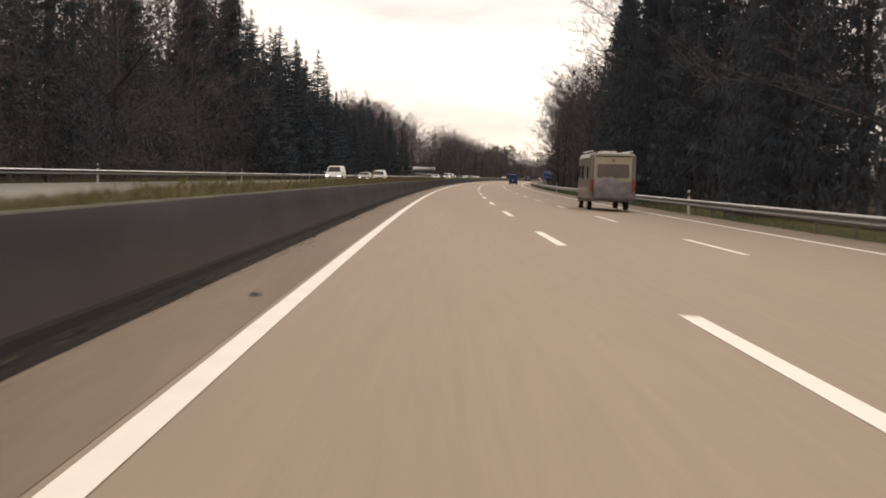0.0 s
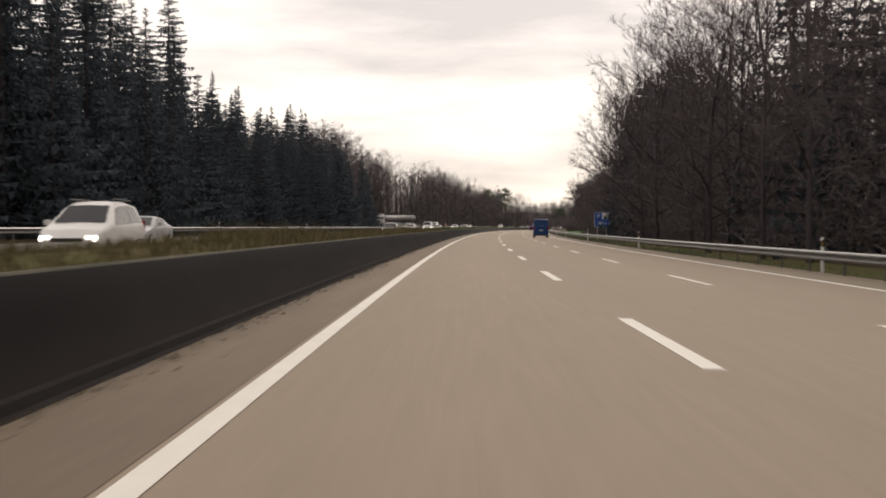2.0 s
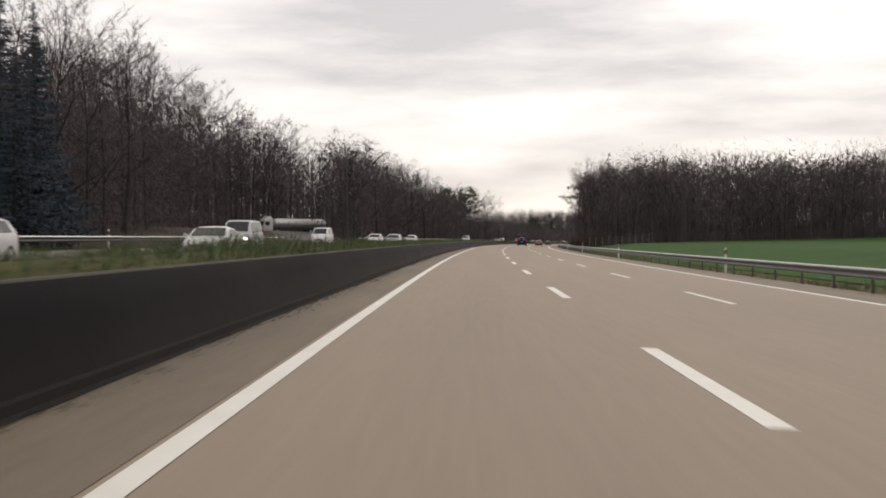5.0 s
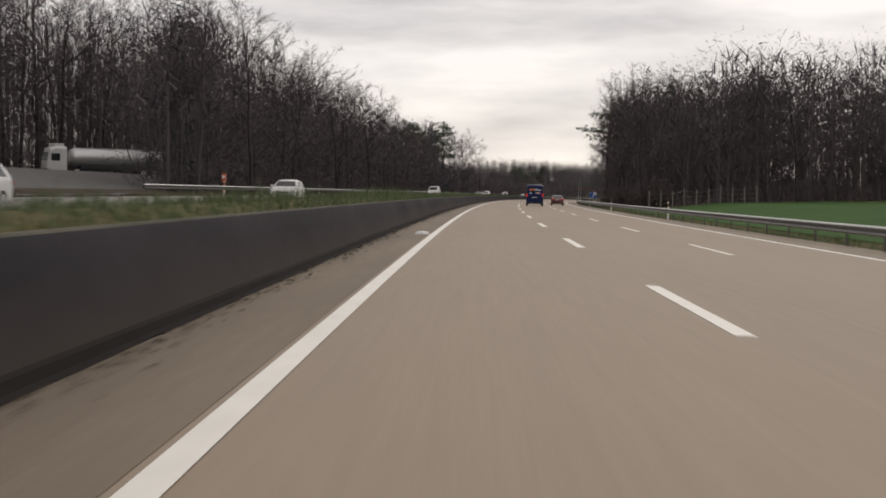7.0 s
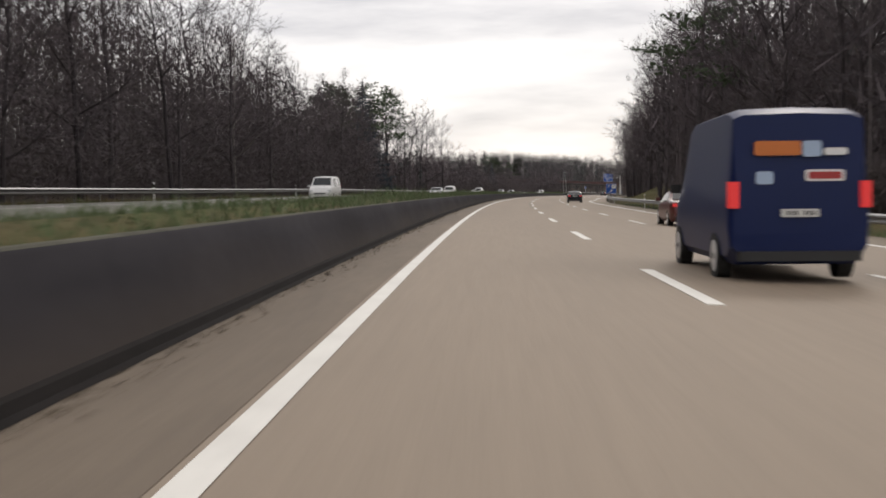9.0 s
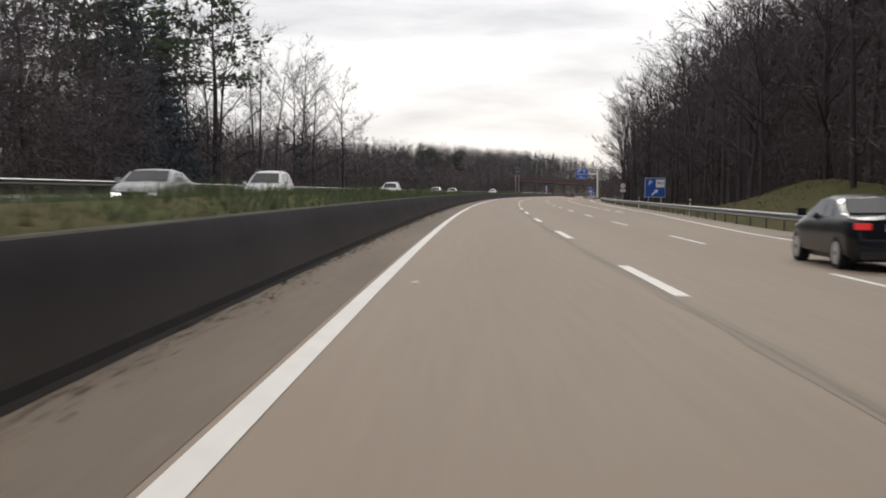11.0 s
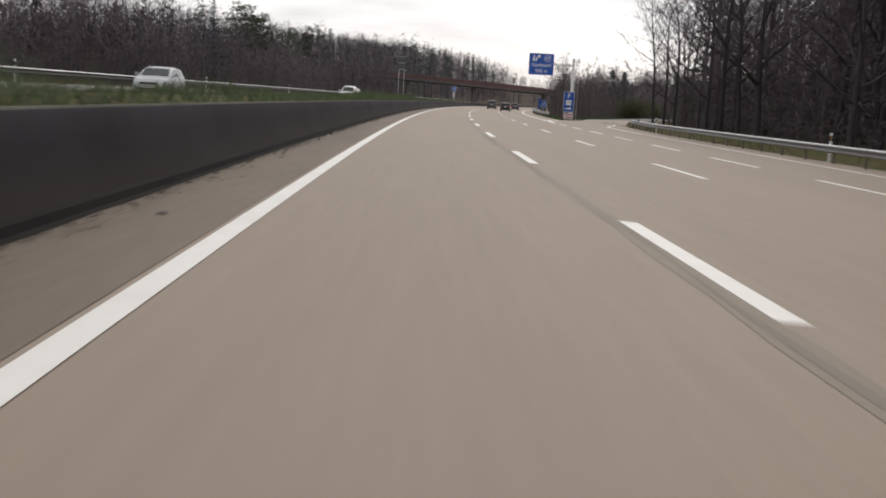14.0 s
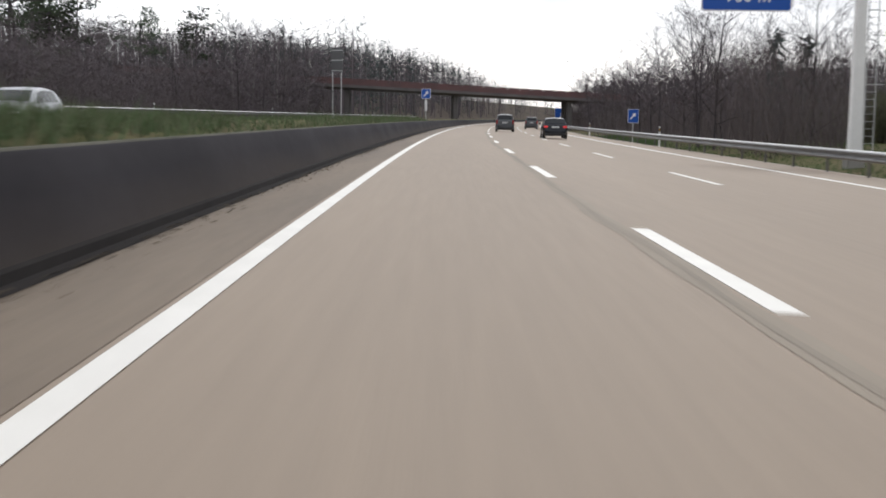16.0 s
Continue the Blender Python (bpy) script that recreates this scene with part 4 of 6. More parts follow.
parking_pillar(1017, 15.8)


# ---- bridge ----
def bridge(s):
    root = new("road_bridge")
    tagged(root, "low concrete road bridge with rust-red railing across the motorway", "bridge")
    root.matrix_basis = stand(s, 0, 0, 6)
    fall = 0.045
    conc = surface("grey_bridge_concrete", (0.12, 0.11, 0.105), 0.9, 0.15, 0.3, 4.0, 0.2, second=(0.075, 0.07, 0.068))
    rust = surface("rust_red_paint", (0.12, 0.054, 0.052), 0.7, 0.15, 0.5, 5.0, 0.1, second=(0.075, 0.042, 0.042))
    ends = (-60, -20, 0, 20, 50)
    part("deck", Geo().loft([[(x, y, z - fall * x) for y, z in ((-4.5, 4.75), (-5.2, 5.1), (-5.2, 5.4), (5.2, 5.4), (5.2, 5.1), (4.5, 4.75))] for x in ends]), conc, root)
    part("edge_beam", Geo().loft([[(x, y, z - fall * x) for y, z in ((-5.32, 5.05), (-5.2, 5.05), (-5.2, 5.5), (-5.32, 5.5))] for x in (-60, 50)]), conc, root, "pale concrete edge beam")
    for y in (-5.1, 5.1):
        r = Geo()
        for z in (5.75, 6.0, 6.25, 6.5):
            r.tube((-60, y, z + 60 * fall), (50, y, z - 50 * fall), 0.05, n=5)
        part("handrail", r, rust, root)
        for k in range(56):
            x = -60 + 2 * k
            part("baluster", Geo().box(x - 0.94, x + 0.94, y - 0.02, y + 0.02, 5.55 - fall * x, 6.45 - fall * x), rust, root)
    for x in (-22.0, -3.6, 15.8):
        for y in (-3.2, 0, 3.2):
            part("pier", Geo().box(x - 0.45, x + 0.45, y - 0.5, y + 0.5, -1.5, 4.8 - fall * x, chamfer=0.12), conc, root)
    for x0, x1 in ((-34, -29), (22, 26)):
        part("abutment", Geo().box(x0, x1, -5, 5, -1.5, 4.78 - fall * x0 - (0.2 if x0 > 0 else 0)), conc, root)
    return root


bridge(1200)


# ---- uncountable growth: grass, brushwood, deep woods ----
nrng = np.random.default_rng(5)
_BANK_MIN, _BANK_MAX = -24.0, 18.0


def on_road_many(s, a, h):
    u = np.interp(s, ROAD_S, ROAD_TURN)
    return np.stack([np.interp(s, ROAD_S, ROAD_X) + a * np.cos(u), np.interp(s, ROAD_S, ROAD_Y) - a * np.sin(u),
                     np.interp(s, ROAD_S, ROAD_Z) - BANK * np.clip(a, _BANK_MIN, _BANK_MAX) - far_drop(s, a) + h], -1)


def ground_many(s, a):
    stations = np.arange(-20, 1700, 10.0)
    table = [ground_profile(v) for v in stations]
    k = np.clip(np.round((s + 20) / 10).astype(int), 0, len(stations) - 1)
    out = np.empty(len(s))
    for i in np.unique(k):
        sel = k == i
        out[sel] = np.interp(a[sel], [p[0] for p in table[i]], [p[1] for p in table[i]])
    return out


def triangles(name, pts, material, label, category, slot=None, mats=()):
    """One mesh of loose triangles. pts: n x 3 x 3."""
    me = bpy.data.meshes.new(name)
    n = len(pts)
    me.vertices.add(3 * n)
    me.vertices.foreach_set("co", pts.astype(np.float32).ravel())
    me.loops.add(3 * n)
    me.loops.foreach_set("vertex_index", np.arange(3 * n, dtype=np.int32))
    me.polygons.add(n)
    me.polygons.foreach_set("loop_start", np.arange(0, 3 * n, 3, dtype=np.int32))
    me.polygons.foreach_set("loop_total", np.full(n, 3, dtype=np.int32))
    me.materials.append(material)
    for m in mats:
        me.materials.append(m)
    if slot is not None:
        me.polygons.foreach_set("material_index", slot.astype(np.int32))
    me.update()
    return tagged(new(name, me), label, category, kind="stuff")


def island_mix(name, colours, rough=0.9):
    """A surface whose loose pieces each take a colour of their own between the given ones."""
    m = bpy.data.materials.new(name)
    m.use_nodes = True
    n, l = m.node_tree.nodes, m.node_tree.links
    b = n["Principled BSDF"]
    b.inputs["Roughness"].default_value = rough
    b.inputs["Specular IOR Level"].default_value = 0.05
    geo, ramp = n.new("ShaderNodeNewGeometry"), n.new("ShaderNodeValToRGB")
    while len(ramp.color_ramp.elements) < len(colours):
        ramp.color_ramp.elements.new(0.5)
    for k, c in enumerate(colours):
        ramp.color_ramp.elements[k].position, ramp.color_ramp.elements[k].color = k / (len(colours) - 1), (*c, 1)
    l.new(geo.outputs["Random Per Island"], ramp.inputs["Fac"])
    l.new(ramp.outputs["Color"], b.inputs["Base Color"])
    return m


GRASS = island_mix("mixed_grass_blades", [(0.080, 0.125, 0.058), (0.110, 0.155, 0.075), (0.165, 0.170, 0.105), (0.095, 0.120, 0.065)])
DRY_GRASS = island_mix("dry_grass_blades", [(0.15, 0.12, 0.07), (0.09, 0.085, 0.04), (0.20, 0.16, 0.10), (0.08, 0.075, 0.035)])
SHOOTS = island_mix("brushwood_shoots", [(0.112, 0.094, 0.092), (0.090, 0.077, 0.077), (0.134, 0.114, 0.108)])
DEEP = island_mix("deep_wood_twigs", [(0.110, 0.093, 0.099), (0.130, 0.110, 0.114), (0.095, 0.082, 0.090), (0.116, 0.106, 0.097)])
INNER = island_mix("inner_wood_stems", [(0.102, 0.088, 0.094), (0.118, 0.101, 0.106), (0.092, 0.080, 0.088)])
DEEP_GREEN = island_mix("deep_wood_conifers", [(0.052, 0.066, 0.064), (0.066, 0.082, 0.076), (0.046, 0.057, 0.058)])


def grass(name, s0, s1, a0, a1, n, low, high, material, label, clump=0.35):
    s = nrng.uniform(s0, s1, n)
    hi = np.interp(s, *zip(*a1)) if isinstance(a1, list) else a1
    a = a0 + (hi - a0) * nrng.uniform(0, 1, n)
    wave = 0.6 + 0.8 * np.clip(np.sin(s * 0.23 + 2 * np.sin(s * 0.071)) * np.sin(s * 0.047 + 1.3) + 0.25 * nrng.normal(size=n), 0, 1.2)
    h = nrng.uniform(low, high, n) * wave
    base = on_road_many(s, a, ground_many(s, a) - 0.03)
    ang = nrng.uniform(0, 6.283, n)
    w = np.stack([np.cos(ang), np.sin(ang), np.zeros(n)], -1)
    out = []
    for k in range(3):
        lean = nrng.normal(size=(n, 3)) * np.array([0.35, 0.35, 0.0]) * h[:, None]
        tip = base + lean + np.stack([np.zeros(n), np.zeros(n), h * nrng.uniform(0.7, 1.1, n)], -1)
        off = nrng.normal(size=(n, 3)) * np.array([0.06, 0.06, 0])
        ww = w * nrng.uniform(0.008, 0.02, (n, 1))
        out.append(np.stack([base + off - ww, base + off + ww, tip + off], 1))
    return triangles(name, np.concatenate(out), material, label, "grass")


grass("median_grass", 10, 250, -5.6, -1.75, 28000, 0.14, 0.42, DRY_GRASS, "dry brownish grass and weeds on the median strip")
grass("median_grass", 250, 1100, -5.6, -1.75, 52000, 0.14, 0.46, GRASS, "tall green grass and weeds on the median strip behind the wall")
grass("verge_grass", 20, 720, 13.8, 17.0, 22000, 0.12, 0.36, GRASS, "short green grass under the guard rail")
grass("verge_grass", 720, 1010, 19.0, 27.0, 9000, 0.1, 0.3, DRY_GRASS, "dry grass on the slope beside the exit lane")
LAWN = island_mix("dark_green_lawn", [(0.055, 0.100, 0.042), (0.075, 0.120, 0.052), (0.095, 0.120, 0.060)])
grass("verge_grass", 1012, 1130, 13.6, [(1012, 15.6), (1021, 18.0), (1054, 28.0), (1070, 28.0), (1080, 18.0), (1130, 18.0)], 24000, 0.10, 0.24, LAWN, "short green grass around the sign mast")
grass("far_verge_grass", 60, 1100, -24, -21.2, 16000, 0.15, 0.5, DRY_GRASS, "dry grass along the far guard rail")


def brushwood(name, s0, s1, a0, a1, n, low, high, label, material=None):
    s = nrng.uniform(s0, s1, n)
    lo = np.interp(s, *zip(*a0)) if isinstance(a0, list) else a0
    hi = np.interp(s, *zip(*a1)) if isinstance(a1, list) else a1
    a = lo + (hi - lo) * nrng.uniform(0, 1, n)
    h = nrng.uniform(low, high, n) * (0.7 + 0.5 * np.sin(s * 0.31 + np.sin(s * 0.11) * 3))
    base = on_road_many(s, a, ground_many(s, a) - 0.1)
    tip = base + np.stack([nrng.normal(0, 0.22, n) * h, nrng.normal(0, 0.22, n) * h, h], -1)
    ang = nrng.uniform(0, 6.283, n)
    w = np.stack([np.cos(ang), np.sin(ang), np.zeros(n)], -1) * 0.02
    out = [np.stack([base - w, base + w, tip], 1)]
    for k in range(5):
        f = nrng.uniform(0.15, 0.95, (n, 1))
        m = base + (tip - base) * f
        e = m + nrng.normal(size=(n, 3)) * np.array([0.5, 0.5, 0.4]) * (h[:, None] * 0.3) + np.array([0, 0, 0.12]) * h[:, None]
        out.append(np.stack([m - w * 0.6, m + w * 0.6, e], 1))
    return triangles(name, np.concatenate(out), material or SHOOTS, label, "brushwood")


brushwood("brushwood", 25, 470, -30, -23.5, 2600, 1.0, 4.5, "tangled bare brushwood at the forest edge")
brushwood("brushwood", 540, 1130, -31, -24.5, 3600, 1.5, 5.5, "tangled bare brushwood at the forest edge")
brushwood("brushwood", 590, 760, -42, -29, 2200, 4.0, 9.0, "dense tall bare thicket inside the forest edge")
brushwood("brushwood", 880, 1130, -42, -29, 5000, 4.0, 8.0, "dense tall bare thicket along the oncoming lanes")
brushwood("brushwood", 45, 335, 18, 24, 2600, 1.0, 5.0, "tangled bare brushwood at the forest edge")
brushwood("brushwood", 588, 604, 24, 95, 2500, 1.5, 6.0, "bare brushwood where the field meets the forest")
brushwood("brushwood", 615, 690, 18.5, 24, 2600, 1.5, 4.5, "rounded bare bushes beside the guard rail")
brushwood("brushwood", 690, 985, [(690, 22), (800, 28), (985, 27)], [(690, 30), (800, 36), (985, 34)], 4500, 1.5, 6.0, "tangled bare brushwood at the forest edge")
brushwood("brushwood", 1048, 1330, 17.0, [(1048, 21), (1060, 25), (1080, 30), (1330, 30)], 6750, 3.5, 7.0, "dense bare roadside bushes past the exit")


def edge_twigs(s0, s1, a0, a1, n, top, label, sprays=13, wide=1.0, material=None, low=1.25):
    """The hazy outer face of a wood: loose clouds of fine twigs at all heights, thinning out upwards and towards the open."""
    s = nrng.uniform(s0, s1, n)
    lo = np.interp(s, *zip(*a0)) if isinstance(a0, list) else a0
    hi = np.interp(s, *zip(*a1)) if isinstance(a1, list) else a1
    f = np.sqrt(nrng.uniform(0, 1, n))
    a = lo + (hi - lo) * f
    z = 0.6 + (top * (0.8 + 0.2 * np.sin(s * 0.21 + 2 * np.sin(s * 0.083))) - 0.6) * nrng.uniform(0, 1, n) ** low * (0.55 + 0.45 * f)
    c = on_road_many(s, a, ground_many(s, a) + z)
    lean = nrng.normal(size=(n, 3)) * np.array([0.6, 0.6, 0.25]) + np.array([0, 0, 0.55])
    out = []
    for k in range(sprays):
        b = c + nrng.normal(size=(n, 3)) * np.array([0.55, 0.55, 0.45])
        d = (lean + nrng.normal(size=(n, 3)) * 0.55) * nrng.uniform(0.5, 1.1, (n, 1))
        w = np.cross(d, nrng.normal(size=(n, 3)))
        w *= nrng.uniform(0.012, 0.026, (n, 1)) * wide / (np.linalg.norm(w, axis=1, keepdims=True) + 1e-6)
        out.append(np.stack([b - w, b + w, b + d], 1))
    return triangles("edge_twigs", np.concatenate(out), material or DEEP, label, "woodland")


edge_twigs(140, 335, 17.5, 23, 5200, 15, "fine bare twigs along the face of the forest", wide=1.2)
edge_twigs(605, 700, [(605, 19.5), (640, 17.6), (700, 18.5)], [(605, 30), (640, 25), (700, 26)], 3200, 18, "fine bare twigs along the face of the forest")
edge_twigs(700, 985, [(700, 19.5), (800, 26), (985, 24)], [(700, 27), (800, 34), (985, 32)], 9500, 19, "fine bare twigs along the face of the forest", wide=1.4)
edge_twigs(588, 606, 26, 105, 3600, 19, "fine bare twigs where the field meets the forest")
edge_twigs(20, 165, -29, -24.0, 2200, 14, "fine bare twigs along the face of the forest")
edge_twigs(388, 470, -48, -40, 2800, 22, "fine bare twigs along the face of the forest", wide=1.3)
edge_twigs(470, 640, -68, -57, 6000, 30, "fine bare twigs on the tall trees behind the parking area", wide=1.5)
edge_twigs(532, 770, -32, -24.3, 8000, 17, "fine bare twigs along the face of the forest", wide=1.3)
edge_twigs(770, 1130, -38, -29, 4200, 8, "fine bare twigs along the face of the low forest")


# the thick of the woods behind their faces
edge_twigs(20, 165, -48, -33, 3000, 27, "massed dark branches in the depth of the forest", wide=2.4)
edge_twigs(150, 390, -44, -33, 5000, 17, "massed dark spruce boughs in the depth of the forest", wide=3.0, material=DEEP_GREEN)
edge_twigs(388, 470, -62, -48, 3000, 24, "massed dark branches in the depth of the forest", wide=2.4)
edge_twigs(440, 640, -95, -68, 5500, 31, "massed dark branches in the depth of the forest", wide=2.6)
edge_twigs(606, 770, -58, -34, 4000, 20, "massed dark branches in the depth of the forest", wide=2.4)
edge_twigs(820, 1140, -58, -37, 5000, 12, "massed bare branches in the depth of the low forest", wide=2.2)
edge_twigs(1140, 1194, -62, -24, 2200, 9, "massed bare branches before the bridge", wide=1.8)
edge_twigs(602, 640, 28, 112, 4500, 21, "massed dark branches in the depth of the forest", wide=2.2)
edge_twigs(625, 700, 26, 44, 2000, 21, "massed dark branches in the depth of the forest", wide=2.2)
edge_twigs(770, 825, -52, -36, 1500, 20, "massed dark boughs in the depth of the forest", wide=2.4, material=DEEP_GREEN)
edge_twigs(140, 335, 26, 42, 3500, 21, "massed dark branches in the depth of the forest", wide=2.4)
edge_twigs(255, 335, 23, 36, 2600, 22, "massed dark branches at the forest corner", wide=1.6)
edge_twigs(270, 335, 19.5, 34, 2200, 15, "massed dark branches low at the forest corner", sprays=10, wide=3.2, low=1.0)
edge_twigs(690, 985, [(690, 28), (800, 36), (985, 34)], [(690, 44), (800, 52), (985, 48)], 5500, 25, "massed dark branches in the depth of the forest", wide=2.4)
edge_twigs(745, 960, [(745, 27), (800, 31), (960, 29)], [(745, 40), (960, 44)], 9500, 30, "massed dark branches in the crowns of the tall trees", sprays=10, wide=4.2, low=0.5)


def deep_woods(name, n, place, low, high, green, label, tufts=100, core=32, width=0.04, full=0.88, stem=1.0):
    """Trees too many to count: each a thin stem and a loose crown of slivers. place: gives n stations and offsets."""
    s, a, lift = place(round(n * (0.55 if name == "deep_woods" else 1.0)))
    core, full = round(core * 1.1), min(full, 0.86)
    n = len(s)
    h = nrng.uniform(low, high, n)
    base = on_road_many(s, a, ground_many(s, a) - 0.2 + lift)
    conifer = nrng.random(n) < green
    pts, slot = [], []
    ang = nrng.uniform(0, 6.283, n)
    w = np.stack([np.cos(ang), np.sin(ang), np.zeros(n)], -1) * (h * 0.009 + 0.05)[:, None]
    top = base + np.stack([nrng.normal(0, 0.3, n), nrng.normal(0, 0.3, n), h * 0.95], -1)
    pts.append(np.stack([base - w, base + w, top], 1))
    slot.append(np.zeros(n))
    for k in range(tufts):
        t = nrng.uniform(0, 1, n)
        zc = np.where(conifer, 0.08 + 0.92 * t, 0.22 + 0.78 * t)
        rad = np.where(conifer, 0.15 * h * (1.03 - zc), 0.25 * h * np.sqrt(np.clip(np.sin(np.pi * (0.12 + 0.80 * t)), 0, 1)))
        u = nrng.uniform(0, 6.283, n)
        rr = rad * np.sqrt(nrng.uniform(0.1, 1, n)) * (1 + 0.18 * np.sin(u * 3 + s))
        c = base + np.stack([np.cos(u) * rr, np.sin(u) * rr, zc * h], -1)
        outward = np.stack([np.cos(u), np.sin(u), np.where(conifer, -0.35, 0.45)], -1) + nrng.normal(size=(n, 3)) * 0.8
        ln = np.where(conifer, 0.02 * h + 0.3, 0.012 * h + 0.22)[:, None] * nrng.uniform(0.6, 1.3, (n, 1))
        side = np.cross(outward, nrng.normal(size=(n, 3)))
        side /= np.linalg.norm(side, axis=1, keepdims=True)
        wd = np.where(conifer, 0.11, width * 0.8)[:, None] * nrng.uniform(0.7, 1.4, (n, 1))
        pts.append(np.stack([c - side * wd, c + side * wd, c + outward * ln], 1))
        slot.append(conifer.astype(float))
    for k in range(core):
        # the shaded inside: upright stems, ivy and massed twigs
        t = nrng.uniform(0, 1, n)
        zc = full * t
        rad = np.where(conifer, 0.10 * h * (1.03 - zc), 0.20 * h * np.sqrt(np.clip(np.sin(np.pi * (0.25 + 0.65 * t)), 0, 1)))
        u = nrng.uniform(0, 6.283, n)
        rr = rad * np.sqrt(nrng.uniform(0, 1, n))
        c = base + np.stack([np.cos(u) * rr, np.sin(u) * rr, zc * h], -1)
        u = nrng.uniform(0, 6.283, n)
        side = np.stack([np.cos(u), np.sin(u), nrng.normal(0, 0.15, n)], -1) * (nrng.uniform(0.05, 0.13, n) * np.where(zc > 0.3, 1.3, 0.7))[:, None] * stem
        fan = np.where(zc > 0.35, 0.055, 0.02) * h
        tip = np.stack([nrng.normal(0, 1, n) * fan, nrng.normal(0, 1, n) * fan, nrng.uniform(0.04, 0.10, n) * h], -1)
        pts.append(np.stack([c - side, c + side, c + tip], 1))
        slot.append(np.where(conifer, 1.0, 2.0))
    return triangles(name, np.concatenate(pts), DEEP, label, "woodland", np.concatenate(slot), (DEEP_GREEN, INNER))


def block(s0, s1, a0, a1, lift=0.0):
    """Places in a block; a0 and a1 may change along the road."""
    def place(n):
        s = nrng.uniform(s0, s1, n)
        lo = np.interp(s, *zip(*a0)) if isinstance(a0, list) else a0
        hi = np.interp(s, *zip(*a1)) if isinstance(a1, list) else a1
        return s, lo + (hi - lo) * nrng.uniform(0, 1, n), np.full(n, lift)
    return place


deep_woods("deep_woods", 230, block(30, 200, -62, -29), 22, 27, 0.5, "deep dark mixed forest of bare trees and spruces", 130, 40, 0.04, 0.93)
deep_woods("deep_woods", 380, block(160, 395, -75, -38), 18, 23, 0.8, "deep dark spruce forest", 90)
deep_woods("deep_woods", 200, block(390, 470, -85, -45), 20, 25, 0.1, "deep bare broadleaf forest", 130)
deep_woods("deep_woods", 600, block(470, 700, -112, -67), 26, 32, 0.05, "deep bare broadleaf forest behind the parking area", 130, 50, 0.06, 0.95)
deep_woods("deep_woods", 400, block(530, 770, [(530, -27), (560, -34), (600, -62), (770, -62)], [(530, -25.5), (560, -29), (770, -30)]), 15, 21, 0.05, "deep bare broadleaf forest", 140, 45, 0.04, 0.93)
deep_woods("deep_woods", 480, block(760, 1060, -80, -35), 10.5, 14, 0.25, "lower mixed forest beyond the oncoming lanes", 150, 45, 0.04, 0.9, 0.6)
deep_woods("deep_woods", 330, block(1060, 1192, -85, [(1060, -35), (1110, -44), (1140, -44), (1150, -25), (1192, -25)]), 6.5, 8.5, 0.15, "low bare woodland before the bridge", 130, 45, 0.035, 0.9, 0.6)
deep_woods("deep_woods", 600, block(45, 335, 22.5, 58), 19, 24, 0.1, "deep dark mixed forest of bare trees and spruces", 130, 40, 0.04, 0.93)
deep_woods("deep_woods", 640, block(594, 672, 26, 105), 19.5, 24, 0.0, "deep bare broadleaf forest at the field's end", 150, 100, 0.048, 0.96, 1.0)
deep_woods("deep_woods", 120, block(612, 700, 20, 32), 19, 23, 0.05, "bare trees along the forest edge", 140)
deep_woods("deep_woods", 220, block(880, 1000, 26.5, 52), 19.5, 23.5, 0.08, "deep bare broadleaf forest before the exit", 140, 45, 0.05, 0.93)
deep_woods("deep_woods", 620, block(690, 895, [(690, 24), (800, 28), (895, 28)], [(690, 60), (895, 50)]), 24, 30, 0.08, "deep bare broadleaf forest", 150, 45, 0.05, 0.93)
deep_woods("deep_woods", 330, block(1075, 1300, 20, [(1075, 31), (1094, 38), (1138, 53), (1165, 62), (1300, 70)]), 7, 9.5, 0.05, "low bare woodland past the exit", 200, 60, 0.028, 0.85, 0.5)


def outside(s0, s1, a0, a1, clear=26.0):
    """Places in a block that keep clear of the carriageways."""
    def place(n):
        s, a = nrng.uniform(s0, s1, 3 * n), nrng.uniform(a0, a1, 3 * n)
        keep = np.where((a < -clear) | (a > clear - 5))[0][:n]
        return s[keep], a[keep], np.zeros(len(keep))
    return place


deep_woods("far_woods", 1600, outside(1222, 1620, -150, -26), 16, 22, 0.35, "wooded hill far beyond the bridge", 45, 30, 0.08)
deep_woods("far_woods", 1000, outside(1222, 1650, 21, 130), 9, 13, 0.45, "distant mixed woodland beyond the bridge", 20, 22, 0.1)
deep_woods("far_woods", 700, outside(1650, 1900, -180, 180), 11, 15, 0.5, "wooded ridge on the horizon", 25, 12, 0.12)
deep_woods("far_woods", 700, outside(1100, 1300, -200, -84), 6.5, 9, 0.3, "distant pine and bare woodland", 45, 24, 0.08)
deep_woods("deep_woods", 200, block(1045, 1172, [(1045, 46), (1060, 54), (1110, 70), (1172, 90)], 140), 11, 15, 0.1, "low bare woodland behind the parking area", 180, 50, 0.035, 0.9, 0.6)


deep_woods("deep_woods", 160, block(585, 700, -66, -34), 22, 26, 0.05, "tall bare broadleaf forest beside the parking area", 150)
deep_woods("deep_woods", 110, block(296, 341, 22, 62), 13, 17, 0.05, "dense bare trees where the forest meets the field", 150)
brushwood("brushwood", 318, 345, 17.5, 60, 3500, 3.0, 8.0, "dense bare bushes at the forest corner")
deep_woods("deep_woods", 150, block(152, 386, -34, -30), 9, 13, 0.85, "young dense spruces between the tall ones", 70)
deep_woods("deep_woods", 230, block(1172, 1300, 45, 120), 11, 15, 0.15, "taller bare woodland beyond the parking area", 90, 32, 0.06)
deep_woods("deep_woods", 260, block(775, 1010, -36, -28.5), 7, 9.5, 0.05, "low dense bare thicket along the oncoming lanes", 90)
